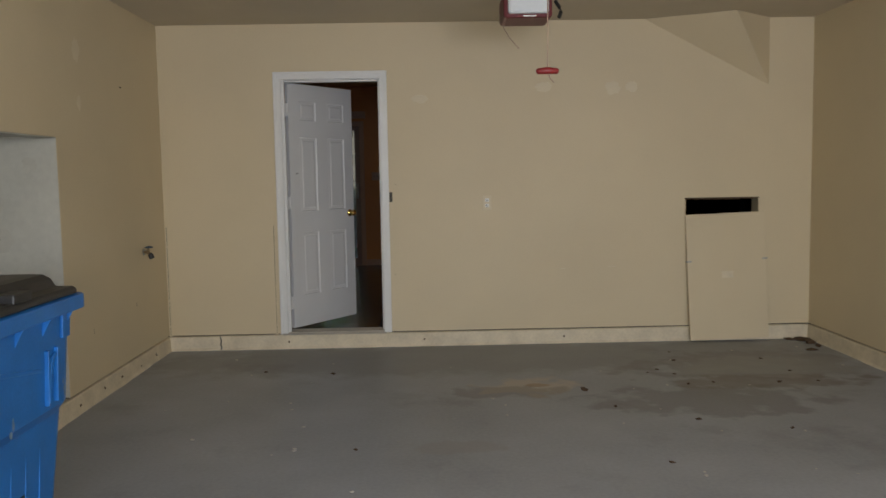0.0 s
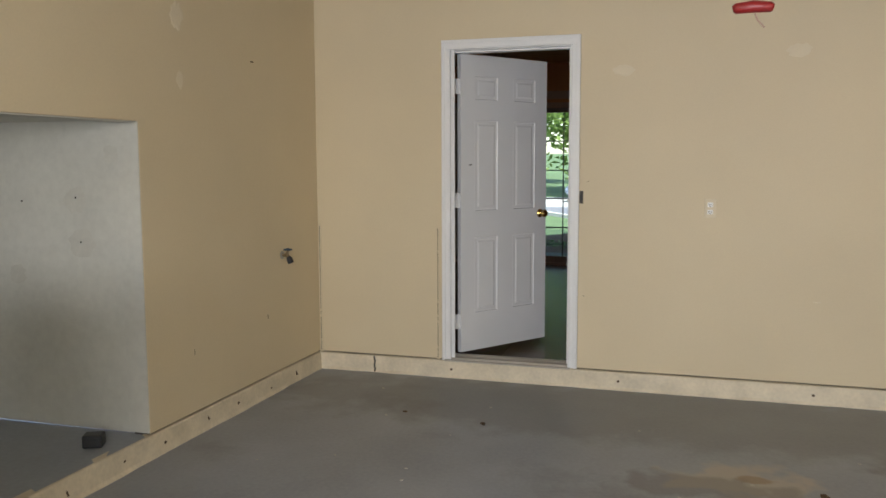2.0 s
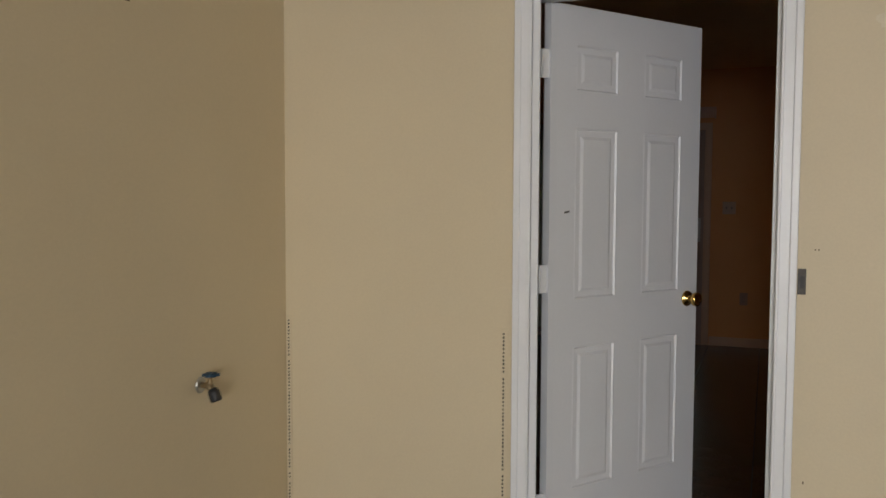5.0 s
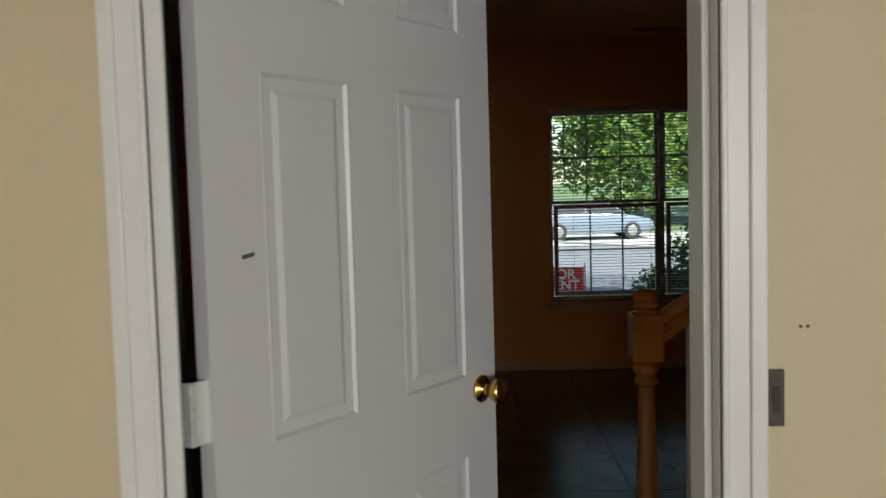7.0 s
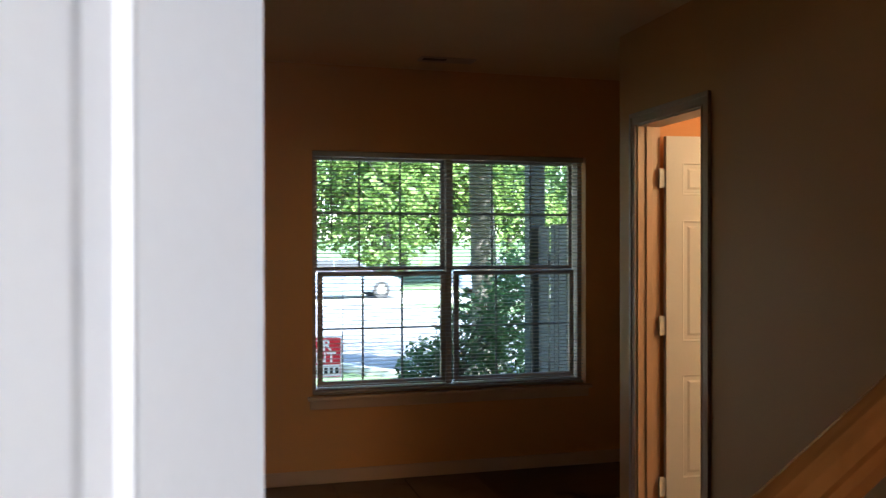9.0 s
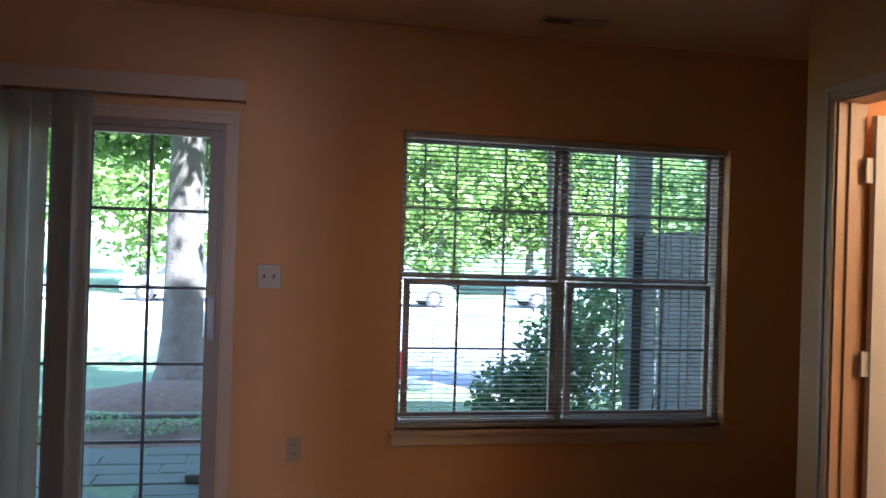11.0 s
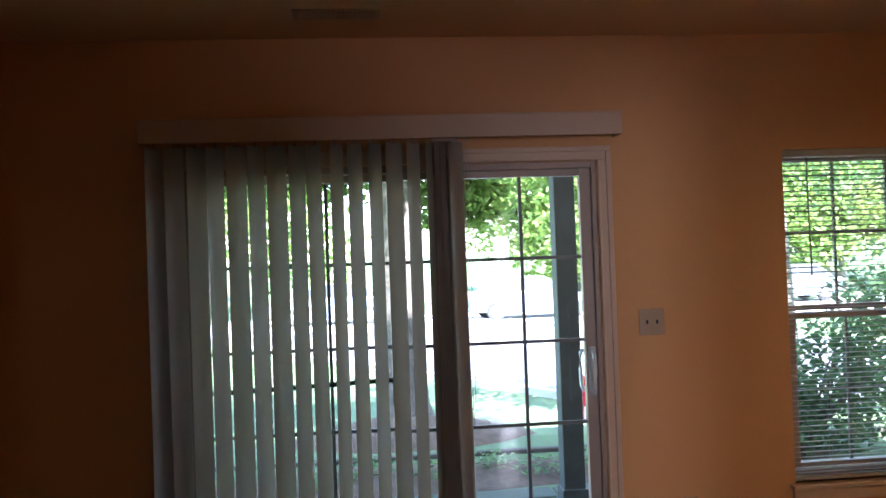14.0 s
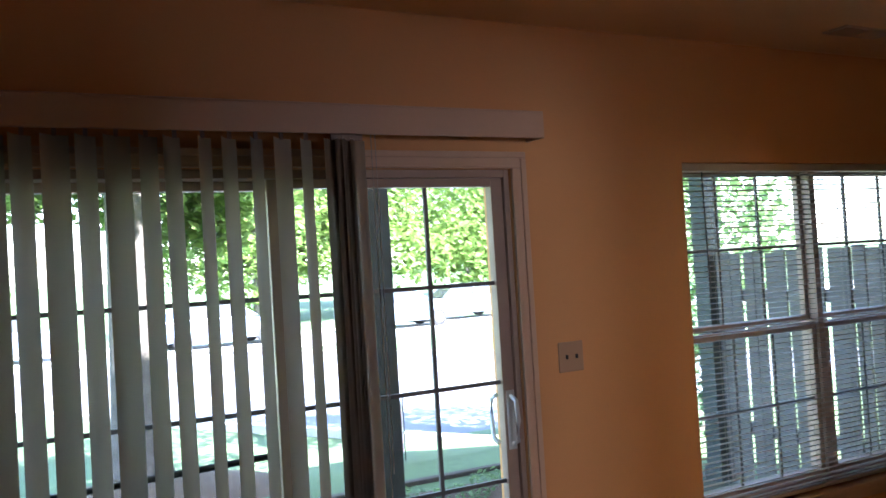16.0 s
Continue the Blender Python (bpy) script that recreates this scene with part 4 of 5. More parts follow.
def smudges():
    """Grey smears on the bare board of the recess and small dings on the walls."""
    r = random.Random(4)
    for x, z, s in ((-1.72, 1.28, 0.075), (-1.70, 1.06, 0.085), (-1.5, 1.5, 0.05), (-2.1, 0.9, 0.06)):
        bm = bmesh.new()
        n = 16
        rim = [bm.verts.new((s * (0.7 + 0.4 * r.random()) * math.cos(6.283 * k / n), 0, s * (0.7 + 0.4 * r.random()) * math.sin(6.283 * k / n))) for k in range(n)]
        bm.faces.new(rim)
        tagged(made("smudge", bm, M_SMUDGE, at=pose(x, 4.902, z)), "faint grey smear on bare plasterboard", "smudge", "smudges")
    for x, z in ((-1.72, 1.29), (-1.70, 1.07), (-1.39, 1.28), (-1.385, 1.06), (-2.05, 1.27)):
        bm = bmesh.new()
        tube(bm, [(x, 4.9035, z), (x, 4.9005, z)], [0.006, 0.005], 8)
        tagged(made("screw", bm, M_OLDSTEEL), "dark screw head in bare plasterboard", "screw", "board screws")
    for wallx, y, z, w, h in ((0, 5.98, 2.05, 0.018, 0.004), (0, 6.1, 0.5, 0.003, 0.014), (0, 5.3, 0.45, 0.002, 0.016)):
        bm = bmesh.new()
        box(bm, GX0, GX0 + 0.0008, y - w, y + w, z - h, z + h)
        tagged(made("ding", bm, M_BROWN), "small dark ding in the painted wall", "ding", "wall dings")
    for x, z, w, h in ((1.9, 0.62, 0.022, 0.003), (2.3, 0.63, 0.03, 0.003), (0.535, 1.33, 0.002, 0.002), (0.545, 1.33, 0.002, 0.002), (0.52, 0.6, 0.002, 0.004)):
        bm = bmesh.new()
        box(bm, x - w, x + w, GY - 0.0008, GY, z - h, z + h)
        tagged(made("ding", bm, M_CURB if w > 0.01 else M_BROWN), "small dark ding in the painted wall", "ding", "wall dings")


smudges()


# ---- living room: window, sliding door, blinds ----
def sash(root, x0, x1, z0, z1, y, rail=0.035, rows=2, cols=3, glass=None, low=None):
    """A window sash: rails and stiles round the glass, with thin glazing bars."""
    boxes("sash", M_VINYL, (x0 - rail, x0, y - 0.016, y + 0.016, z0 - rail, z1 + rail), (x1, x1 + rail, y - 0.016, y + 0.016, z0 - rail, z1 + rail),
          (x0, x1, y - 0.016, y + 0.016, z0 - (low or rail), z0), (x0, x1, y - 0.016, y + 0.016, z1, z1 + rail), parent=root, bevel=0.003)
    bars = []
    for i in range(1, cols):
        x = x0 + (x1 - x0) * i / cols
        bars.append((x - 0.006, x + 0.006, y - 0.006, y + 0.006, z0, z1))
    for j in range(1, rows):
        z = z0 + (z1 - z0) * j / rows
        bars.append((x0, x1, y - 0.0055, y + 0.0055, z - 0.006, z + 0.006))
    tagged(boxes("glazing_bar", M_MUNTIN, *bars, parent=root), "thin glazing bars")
    g = boxes("pane", M_GLASS, (x0, x1, y + 0.007, y + 0.010, z0, z1), parent=root)
    g.visible_shadow = False


win = base("window_1", pose(0, 0, 0), "twin double-hung white vinyl window with glazing bars", "window", kind="structure")
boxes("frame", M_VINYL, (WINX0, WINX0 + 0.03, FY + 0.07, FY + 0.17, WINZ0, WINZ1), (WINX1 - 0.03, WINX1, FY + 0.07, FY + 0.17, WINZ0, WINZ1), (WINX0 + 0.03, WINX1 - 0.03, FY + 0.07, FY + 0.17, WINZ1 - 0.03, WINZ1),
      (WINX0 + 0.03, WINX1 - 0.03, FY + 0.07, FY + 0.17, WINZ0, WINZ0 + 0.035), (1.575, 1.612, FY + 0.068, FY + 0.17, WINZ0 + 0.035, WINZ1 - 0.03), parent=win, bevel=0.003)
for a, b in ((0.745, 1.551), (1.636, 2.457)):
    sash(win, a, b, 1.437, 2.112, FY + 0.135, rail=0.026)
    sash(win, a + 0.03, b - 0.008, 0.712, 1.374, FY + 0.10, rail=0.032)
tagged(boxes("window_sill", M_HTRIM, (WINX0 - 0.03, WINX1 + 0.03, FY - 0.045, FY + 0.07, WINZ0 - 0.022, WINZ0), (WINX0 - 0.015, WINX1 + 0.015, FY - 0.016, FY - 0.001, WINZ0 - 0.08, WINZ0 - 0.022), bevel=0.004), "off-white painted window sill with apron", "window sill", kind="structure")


def mini_blind():
    """A horizontal slat blind inside the window reveal, slats open."""
    root = base("window_blind", pose(0, 0, 0), "cream horizontal slat blind, lowered with open slats", "blind")
    x0, x1, y = WINX0 + 0.012, WINX1 - 0.012, FY + 0.03
    boxes("headrail", M_SLAT, (x0, x1, y - 0.02, y + 0.02, WINZ1 - 0.036, WINZ1 - 0.002), parent=root, bevel=0.003)
    boxes("bottom_rail", M_SLAT, (x0, x1, y - 0.014, y + 0.014, WINZ0 + 0.004, WINZ0 + 0.022), parent=root, bevel=0.003)
    n, z0, z1 = 62, WINZ0 + 0.038, WINZ1 - 0.05
    bm = bmesh.new()
    for s in (0.0, 0.0011):
        pts = [(-0.0125, -0.0012), (-0.006, 0.0008), (0.0, 0.0015), (0.006, 0.0008), (0.0125, -0.0012)]
        rows = [(bm.verts.new((x0, p, q - s)), bm.verts.new((x1, p, q - s))) for p, q in pts]
        for a, b in zip(rows, rows[1:]):
            bm.faces.new((a[0], a[1], b[1], b[0]))
    first = made("slat", bm, M_SLAT, root, at=pose(0, y, z0, -7, 0, 0))
    for i in range(1, n):
        ob = new("slat", first.data)
        ob.parent = root
        ob.matrix_basis = pose(0, y, z0 + (z1 - z0) * i / (n - 1), -7 + 2.5 * math.sin(i * 1.7), 0, 0)
    bm = bmesh.new()
    for x in (x0 + 0.18, (x0 + x1) / 2 - 0.12, (x0 + x1) / 2 + 0.12, x1 - 0.18):
        for dy in (-0.013, 0.013):
            tube(bm, [(x, y + dy, WINZ0 + 0.02), (x, y + dy, WINZ1 - 0.036)], 0.0009, 5)
    tagged(made("ladder_cord", bm, M_SLAT, root), "thin ladder cords")
    bm = bmesh.new()
    tube(bm, [(x0 + 0.105, y - 0.024, WINZ1 - 0.04), (x0 + 0.11, y - 0.026, 1.58)], 0.004, 8)
    tagged(made("wand", bm, M_MUNTIN, root), "clear tilt wand")


mini_blind()


def sliding_door():
    root = base("door_sliding", pose(0, 0, 0), "white sliding patio door with glazing bars", "sliding door", kind="structure")
    fz = HZ0
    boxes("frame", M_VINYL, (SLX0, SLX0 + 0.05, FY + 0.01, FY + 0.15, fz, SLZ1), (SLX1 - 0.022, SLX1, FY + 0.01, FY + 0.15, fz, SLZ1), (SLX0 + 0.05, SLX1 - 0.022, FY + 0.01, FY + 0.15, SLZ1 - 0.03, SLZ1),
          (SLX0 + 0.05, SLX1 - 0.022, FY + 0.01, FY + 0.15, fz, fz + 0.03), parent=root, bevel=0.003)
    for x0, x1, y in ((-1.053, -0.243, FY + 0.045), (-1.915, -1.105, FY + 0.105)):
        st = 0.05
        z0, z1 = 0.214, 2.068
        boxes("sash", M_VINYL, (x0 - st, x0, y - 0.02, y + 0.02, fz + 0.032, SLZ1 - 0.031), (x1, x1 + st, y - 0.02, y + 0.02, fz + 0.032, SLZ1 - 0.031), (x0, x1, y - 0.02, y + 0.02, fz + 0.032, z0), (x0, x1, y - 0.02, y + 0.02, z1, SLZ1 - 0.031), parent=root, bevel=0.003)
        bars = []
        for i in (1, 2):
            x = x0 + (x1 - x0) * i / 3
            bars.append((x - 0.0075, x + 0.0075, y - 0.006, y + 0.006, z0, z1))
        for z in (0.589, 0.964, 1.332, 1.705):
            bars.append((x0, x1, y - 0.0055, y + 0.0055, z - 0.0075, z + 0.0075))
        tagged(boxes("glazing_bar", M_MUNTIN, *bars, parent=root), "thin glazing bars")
        boxes("pane", M_GLASS, (x0, x1, y + 0.007, y + 0.011, z0, z1), parent=root).visible_shadow = False
    bm = bmesh.new()
    for y, dx in ((FY + 0.02, 0.0), (FY + 0.075, -0.03)):
        s = -1 if y < FY + 0.05 else 1
        tube(bm, [(-0.215 + dx, y, 1.10), (-0.215 + dx, y + s * 0.035, 1.115), (-0.215 + dx, y + s * 0.045, 1.19), (-0.215 + dx, y + s * 0.035, 1.265), (-0.215 + dx, y, 1.28)], 0.009, 8)
    box(bm, -0.232, -0.2, FY + 0.018, FY + 0.026, 1.08, 1.30)
    tagged(made("handle", bm, M_PLATE, root, smooth=True), "white pull handle")
    bm = bmesh.new()
    tube(bm, [(SLX0 + 0.05, FY + 0.07, 1.165), (-1.09, FY + 0.07, 1.19)], 0.011, 10)
    box(bm, -1.108, -1.085, FY + 0.05, FY + 0.085, 1.08, 1.2)
    tagged(made("security_bar", bm, M_DARKMETAL, root), "dark steel security bar")


sliding_door()
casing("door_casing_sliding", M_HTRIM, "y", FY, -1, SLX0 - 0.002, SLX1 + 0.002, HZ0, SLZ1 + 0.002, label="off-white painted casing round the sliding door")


def vertical_blind():
    root = base("vertical_blind", pose(0, 0, 0), "pale vertical vane blind drawn across half the sliding door", "blind")
    yv = FY - 0.07
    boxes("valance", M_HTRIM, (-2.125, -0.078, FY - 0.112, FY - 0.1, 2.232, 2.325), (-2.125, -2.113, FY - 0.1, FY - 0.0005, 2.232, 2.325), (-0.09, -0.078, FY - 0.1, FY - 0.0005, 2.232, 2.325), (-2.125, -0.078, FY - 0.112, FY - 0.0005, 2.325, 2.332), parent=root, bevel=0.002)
    boxes("track", M_VINYL, (-2.1, -0.1, yv - 0.018, yv + 0.018, 2.243, 2.27), parent=root)
    bm = bmesh.new()
    n = 8
    for s in (0.0, 0.0012):
        prev = None
        for i in range(n + 1):
            u = -0.0445 + 0.089 * i / n
            w = 0.011 * math.cos(math.pi * (i / n - 0.5)) + s
            cur = (bm.verts.new((u, w, 0.0)), bm.verts.new((u, w, 2.03)))
            if prev:
                bm.faces.new((prev[0], cur[0], cur[1], prev[1]))
            prev = cur
    first = made("vane", bm, M_VANE, root, smooth=True, at=pose(-2.07, yv, 0.19, 0, 0, 40))
    carriers = []
    r = random.Random(8)
    spots = []
    for i in range(1, 14):
        spots.append((-2.07 + i * 0.083, {4: 29, 6: 27, 12: 36}.get(i, 49 + r.uniform(-4, 4)) if i > 2 else 38))
    for i in range(9):
        spots.append((-0.90 + i * 0.0125, 38 + r.uniform(-5, 5)))
    for x, a in spots:
        ob = new("vane", first.data)
        ob.parent = root
        ob.matrix_basis = pose(x, yv, 0.19, r.uniform(-0.25, 0.25), r.uniform(-0.2, 0.2), a)
    for x, a in spots + [(-2.07, 40)]:
        carriers.append((x - 0.006, x + 0.006, yv - 0.004, yv + 0.004, 2.215, 2.245))
    tagged(boxes("carrier", M_VINYL, *carriers, parent=root), "small vane clips", kind="stuff")
    bm = bmesh.new()
    tube(bm, [(-0.775, yv - 0.03, 2.24), (-0.772, yv - 0.03, 1.0)], 0.0016, 5)
    tube(bm, [(-0.76, yv - 0.03, 2.24), (-0.762, yv - 0.03, 1.1)], 0.0016, 5)
    tagged(made("draw_cord", bm, M_SLAT, root), "thin draw cord")


vertical_blind()
outlet(pose(0.056, FY, 1.40), "off-white double toggle switch plate on the tan wall", gang=2, switch=True, mat=M_IVORY)
outlet(pose(0.203, FY, 0.552), "off-white wall outlet on the tan wall", mat=M_IVORY)
outlet(pose(-2.38, FY, 0.56), "off-white wall outlet on the tan wall", mat=M_IVORY)


def air_vent(at, label):
    root = base("air_vent", at, label, "air vent")
    boxes("frame", M_HTRIM, (-0.17, 0.17, -0.06, -0.045, -0.008, 0.0), (-0.17, 0.17, 0.045, 0.06, -0.008, 0.0), (-0.17, -0.15, -0.045, 0.045, -0.008, 0.0), (0.15, 0.17, -0.045, 0.045, -0.008, 0.0), parent=root, bevel=0.002)
    # shade inside the duct, put in as a flat brown plate
    tagged(boxes("duct", M_BROWN, (-0.15, 0.15, -0.045, 0.045, -0.0012, -0.0004), parent=root), "brown plate for the shaded duct opening")
    bm = bmesh.new()
    for i in range(20):
        box(bm, -0.0008, 0.0008, -0.045, 0.045, -0.0095, 0.0095, pose(-0.1425 + i * 0.015, 0, -0.007, 0, 48 if i < 10 else -48, 0))
    made("louvre", bm, M_HTRIM, root)
    return root


air_vent(pose(1.47, 12.02, HZ1, 0, 0, 0), "brown-grey ceiling air register with open louvres")
air_vent(pose(-1.29, 11.98, HZ1, 0, 0, 0), "brown-grey ceiling air register with open louvres")

# ---- stairs ----
SX, SY = 0.575, 7.93
RUN, RISE = 0.262, 0.187


def staircase():
    root = base("staircase", pose(0, 0, 0), "oak-railed staircase with white balusters rising beside the garage wall", "staircase")
    for i in range(13):
        x = SX + 0.05 + i * RUN
        boxes("tread", M_OAK, (x - 0.025, x + RUN, HY + 0.03, SY + 0.02, HZ0 + (i + 1) * RISE - 0.028, HZ0 + (i + 1) * RISE), parent=root, bevel=0.008)
        boxes("riser", M_HTRIM, (x, x + 0.018, HY + 0.03, SY - 0.03, HZ0 + i * RISE, HZ0 + (i + 1) * RISE - 0.028), parent=root)
    bm = bmesh.new()
    out = [(SX + 0.05, HZ0)]
    for i in range(12):
        out += [(SX + 0.05 + i * RUN, HZ0 + (i + 1) * RISE - 0.03), (SX + 0.05 + (i + 1) * RUN, HZ0 + (i + 1) * RISE - 0.03)]
    out += [(SX + 0.05 + 12 * RUN, HZ0)]
    prism(bm, out, "y", SY - 0.03, SY)
    made("stringer", bm, M_HTRIM, root)
    # newel post, turned
    bm = bmesh.new()
    q = (0.548, SY + 0.02, HZ0)
    for z0, z1 in ((HZ0, 0.36), (1.062, 1.187)):
        box(bm, q[0] - 0.041, q[0] + 0.041, q[1] - 0.041, q[1] + 0.041, z0, z1)
    turned = ((0.04, 0.36), (0.036, 0.375), (0.04, 0.39), (0.028, 0.41), (0.034, 0.50), (0.031, 0.66), (0.025, 0.88), (0.022, 0.985), (0.032, 0.995), (0.034, 1.003), (0.028, 1.012), (0.025, 1.02), (0.034, 1.03), (0.036, 1.04), (0.030, 1.05), (0.039, 1.062))
    lathe(bm, [(r, h - HZ0) for r, h in turned], 20, q)
    cap = ((0.037, 1.187), (0.038, 1.191), (0.026, 1.196), (0.024, 1.2), (0.034, 1.204), (0.035, 1.209), (0.024, 1.213), (0.027, 1.217), (0.034, 1.226), (0.034, 1.236), (0.029, 1.246), (0.018, 1.253), (0.0, 1.255))
    lathe(bm, [(r, h - HZ0) for r, h in cap], 22, q)
    tagged(made("newel_post", bm, M_OAK, root, bevel=0.004), "turned orange oak newel post")
    # handrail
    a = math.atan2(RISE, RUN)
    L = 3.0
    bm = bmesh.new()
    prof = [(-0.028, -0.03), (0.028, -0.03), (0.03, -0.012), (0.022, -0.004), (0.033, 0.012), (0.028, 0.028), (0.012, 0.036), (-0.012, 0.036), (-0.028, 0.028), (-0.033, 0.012), (-0.022, -0.004), (-0.03, -0.012)]
    prism(bm, prof, "x", 0, L)
    tagged(made("handrail", bm, M_OAK, root, at=pose(0.57, SY + 0.02, 1.134, 0, -math.degrees(a), 0), smooth=False), "orange oak handrail")
    for i in range(11):
        for k in (0.0, 0.121):
            x = 0.666 + i * RUN + k
            if x > WX - 0.05:
                continue
            z0 = HZ0 + (i + 1) * RISE
            z1 = 1.134 + (x - 0.57) * RISE / RUN - 0.03
            bm = bmesh.new()
            lathe(bm, [(0.016, 0.0), (0.016, 0.15), (0.011, 0.17), (0.016, 0.2), (0.014, 0.35), (0.010, z1 - z0)], 10, (x, SY + 0.02, z0))
            tagged(made("baluster", bm, M_TRIM, root, smooth=True), "white turned baluster")


staircase()


# ---- outdoors ----
def lawn_height(x, y):
    """Level by the house, falling gently towards the road."""
    d = max(0.0, min(1.0, (y - 16.3) / 3.5))
    return -0.02 - 0.42 * d * d * (3 - 2 * d)


def far_height(y):
    """The bank that rises behind the lot."""
    return -0.44 + max(0.0, min(y, 120) - 43) * 0.035


bm = bmesh.new()
ys = [-400, -60, -2.2, 6, 12.4, 15, 16.2, 17, 18, 19, 20, 24, 30, 43, 60, 120, 400]
xs = [-400, -60, -20, -8, -3, 0, 3, 8, 20, 60, 400]
grid = [[bm.verts.new((x, y, -0.13 if y < 12 else lawn_height(x, y) if y < 43 else far_height(y))) for x in xs] for y in ys]
for i in range(len(ys) - 1):
    for k in range(len(xs) - 1):
        bm.faces.new((grid[i][k], grid[i][k + 1], grid[i + 1][k + 1], grid[i + 1][k]))
tagged(made("ground", bm, M_GRASS), "mown green lawn and ground around the house", "ground", kind="structure")
ROAD = pose(2.0, 21.0, -0.41, 0, 0, math.degrees(math.atan2(0.852, -0.524)))
bm = bmesh.new()
box(bm, -40, 60, -9.2, 0.0, -0.2, 0.0)
tagged(made("road", bm, M_ROAD, at=ROAD), "worn asphalt access road, tinted blue for skylit shade", "road", kind="structure")
bm = bmesh.new()
box(bm, -40, 60, 0.0, 0.16, -0.2, 0.09)
box(bm, -40, 60, -9.36, -9.2, -0.2, 0.09)
tagged(made("kerb_road", bm, M_KERB, at=ROAD, bevel=0.01), "concrete road kerb", "kerb", kind="structure")
tagged(boxes("parking_lot", M_LOT, (-60, 60, 35.0, 42.5, -0.6, -0.40)), "pale asphalt parking lot", "road", kind="structure")
tagged(boxes("driveway", M_LOT, (-3, 5.5, -30, GY0 - 0.2, -0.3, -0.02)), "pale driveway before the garage", "road", kind="structure")


def mound(name, cx, cy, rx, ry, h, mat, label, seed):
    bm = bmesh.new()
    rings, n = [], 28
    for k in range(7):
        f = 1 - k / 6
        ring = []
        for i in range(n):
            a = 2 * math.pi * i / n
            x, y = cx + rx * f * math.cos(a), cy + ry * f * math.sin(a)
            wob = noise.noise(Vector((x * 2.5 + seed, y * 2.5, 0))) * 0.03
            ring.append(bm.verts.new((x, y, lawn_height(x, y) - 0.06 + (h + 0.05) * (1 - f * f) + (wob + 0.03 if f < 1 else 0))))
        rings.append(ring)
    for p, q in zip(rings, rings[1:]):
        for i in range(n):
            bm.faces.new((p[i], p[(i + 1) % n], q[(i + 1) % n], q[i]))
    bm.normal_update()
    bmesh.ops.remove_doubles(bm, verts=bm.verts, dist=0.001)
    return tagged(made(name, bm, mat, smooth=True), label, "mulch bed", kind="structure")


mound("mulch_bed", -0.8, 17.7, 1.5, 1.35, 0.22, M_MULCH, "brown mulch heaped round the tree foot", 1)
mound("mulch_border", -0.5, 15.45, 4.2, 0.62, 0.03, M_MULCH, "brown mulch strip with ground cover beside the patio", 4)


def leaf_cloud(name, mat, blobs, count, size, parent, seed, flat=0.6):
    """Many small leaves scattered through soft ellipsoids, denser towards their shells."""
    r = random.Random(seed)
    verts, faces = [], []
    for _ in range(count):
        cx, cy, cz, rx, ry, rz = r.choice(blobs)
        d = Vector((r.gauss(0, 1), r.gauss(0, 1), r.gauss(0, 1))).normalized() * (0.35 + 0.65 * r.random() ** 0.5) * (0.8 + 0.4 * r.random())
        p = Vector((cx + rx * d.x, cy + ry * d.y, cz + rz * d.z))
        s = size * r.uniform(0.6, 1.4)
        q = Euler((r.uniform(-1, 1) * flat * 1.6, r.uniform(-1, 1) * flat * 1.6, r.uniform(0, 6.3))).to_quaternion()
        k = len(verts)
        for u, v, w in ((-0.5, 0, 0), (-0.1, 0.28, 0.05), (0.5, 0, -0.06), (-0.1, -0.28, 0.05)):
            verts.append(p + q @ Vector((u * s, v * s, w * s)))
        faces.append((k, k + 1, k + 2, k + 3))
    me = bpy.data.meshes.new(name)
    me.from_pydata(verts, [], faces)
    me.materials.append(mat)
    ob = new(name, me)
    ob.parent = parent
    return tagged(ob, kind="stuff")


def tree(x, y, r0, height, blobs, count, size, label, seed, mat=None, lean=(0, 0), limbs=6):
    z0 = lawn_height(x, y) if y < 43 else far_height(y)
    root = base("tree", pose(x, y, z0 - 0.03), label, "tree", "trees")
    r = random.Random(seed)
    bm = bmesh.new()
    n, levels, rings = 18, 16, []
    for i in range(levels + 1):
        f = i / levels
        flare = 1 + 0.75 * math.exp(-f * height / 0.28)
        rad = r0 * (1 - 0.45 * f) * flare
        cx, cy = lean[0] * f * height, lean[1] * f * height
        rings.append([bm.verts.new((cx + rad * (1 + 0.07 * noise.noise(Vector((k * 1.3, f * 9, seed)))) * math.cos(2 * math.pi * k / n), cy + rad * (1 + 0.07 * noise.noise(Vector((k * 1.7, f * 9, seed + 5)))) * math.sin(2 * math.pi * k / n), f * height)) for k in range(n)])
    for p, q in zip(rings, rings[1:]):
        for k in range(n):
            bm.faces.new((p[k], p[(k + 1) % n], q[(k + 1) % n], q[k]))
    bm.faces.new(rings[-1])
    made("trunk", bm, M_BARK, root, smooth=True)
    bm = bmesh.new()
    for i in range(limbs):
        b = r.choice(blobs)
        f = r.uniform(0.5, 0.95)
        s = Vector((lean[0] * f * height, lean[1] * f * height, f * height))
        e = Vector(b[:3]) - Vector((x, y, z0)) + Vector((r.uniform(-0.5, 0.5), r.uniform(-0.5, 0.5), r.uniform(-0.3, 0.3)))
        mid = s.lerp(e, 0.5) + Vector((0, 0, 0.3))
        tube(bm, [s, s.lerp(mid, 0.5) + Vector((0, 0, 0.1)), mid, e], [r0 * 0.35, r0 * 0.26, r0 * 0.18, r0 * 0.05], 8)
    made("limb", bm, M_BARK, root, smooth=True)
    crown = leaf_cloud("crown", mat or M_LEAF, [(b[0] - x, b[1] - y, b[2] - z0, *b[3:]) for b in blobs], count, size, root, seed)
    return root


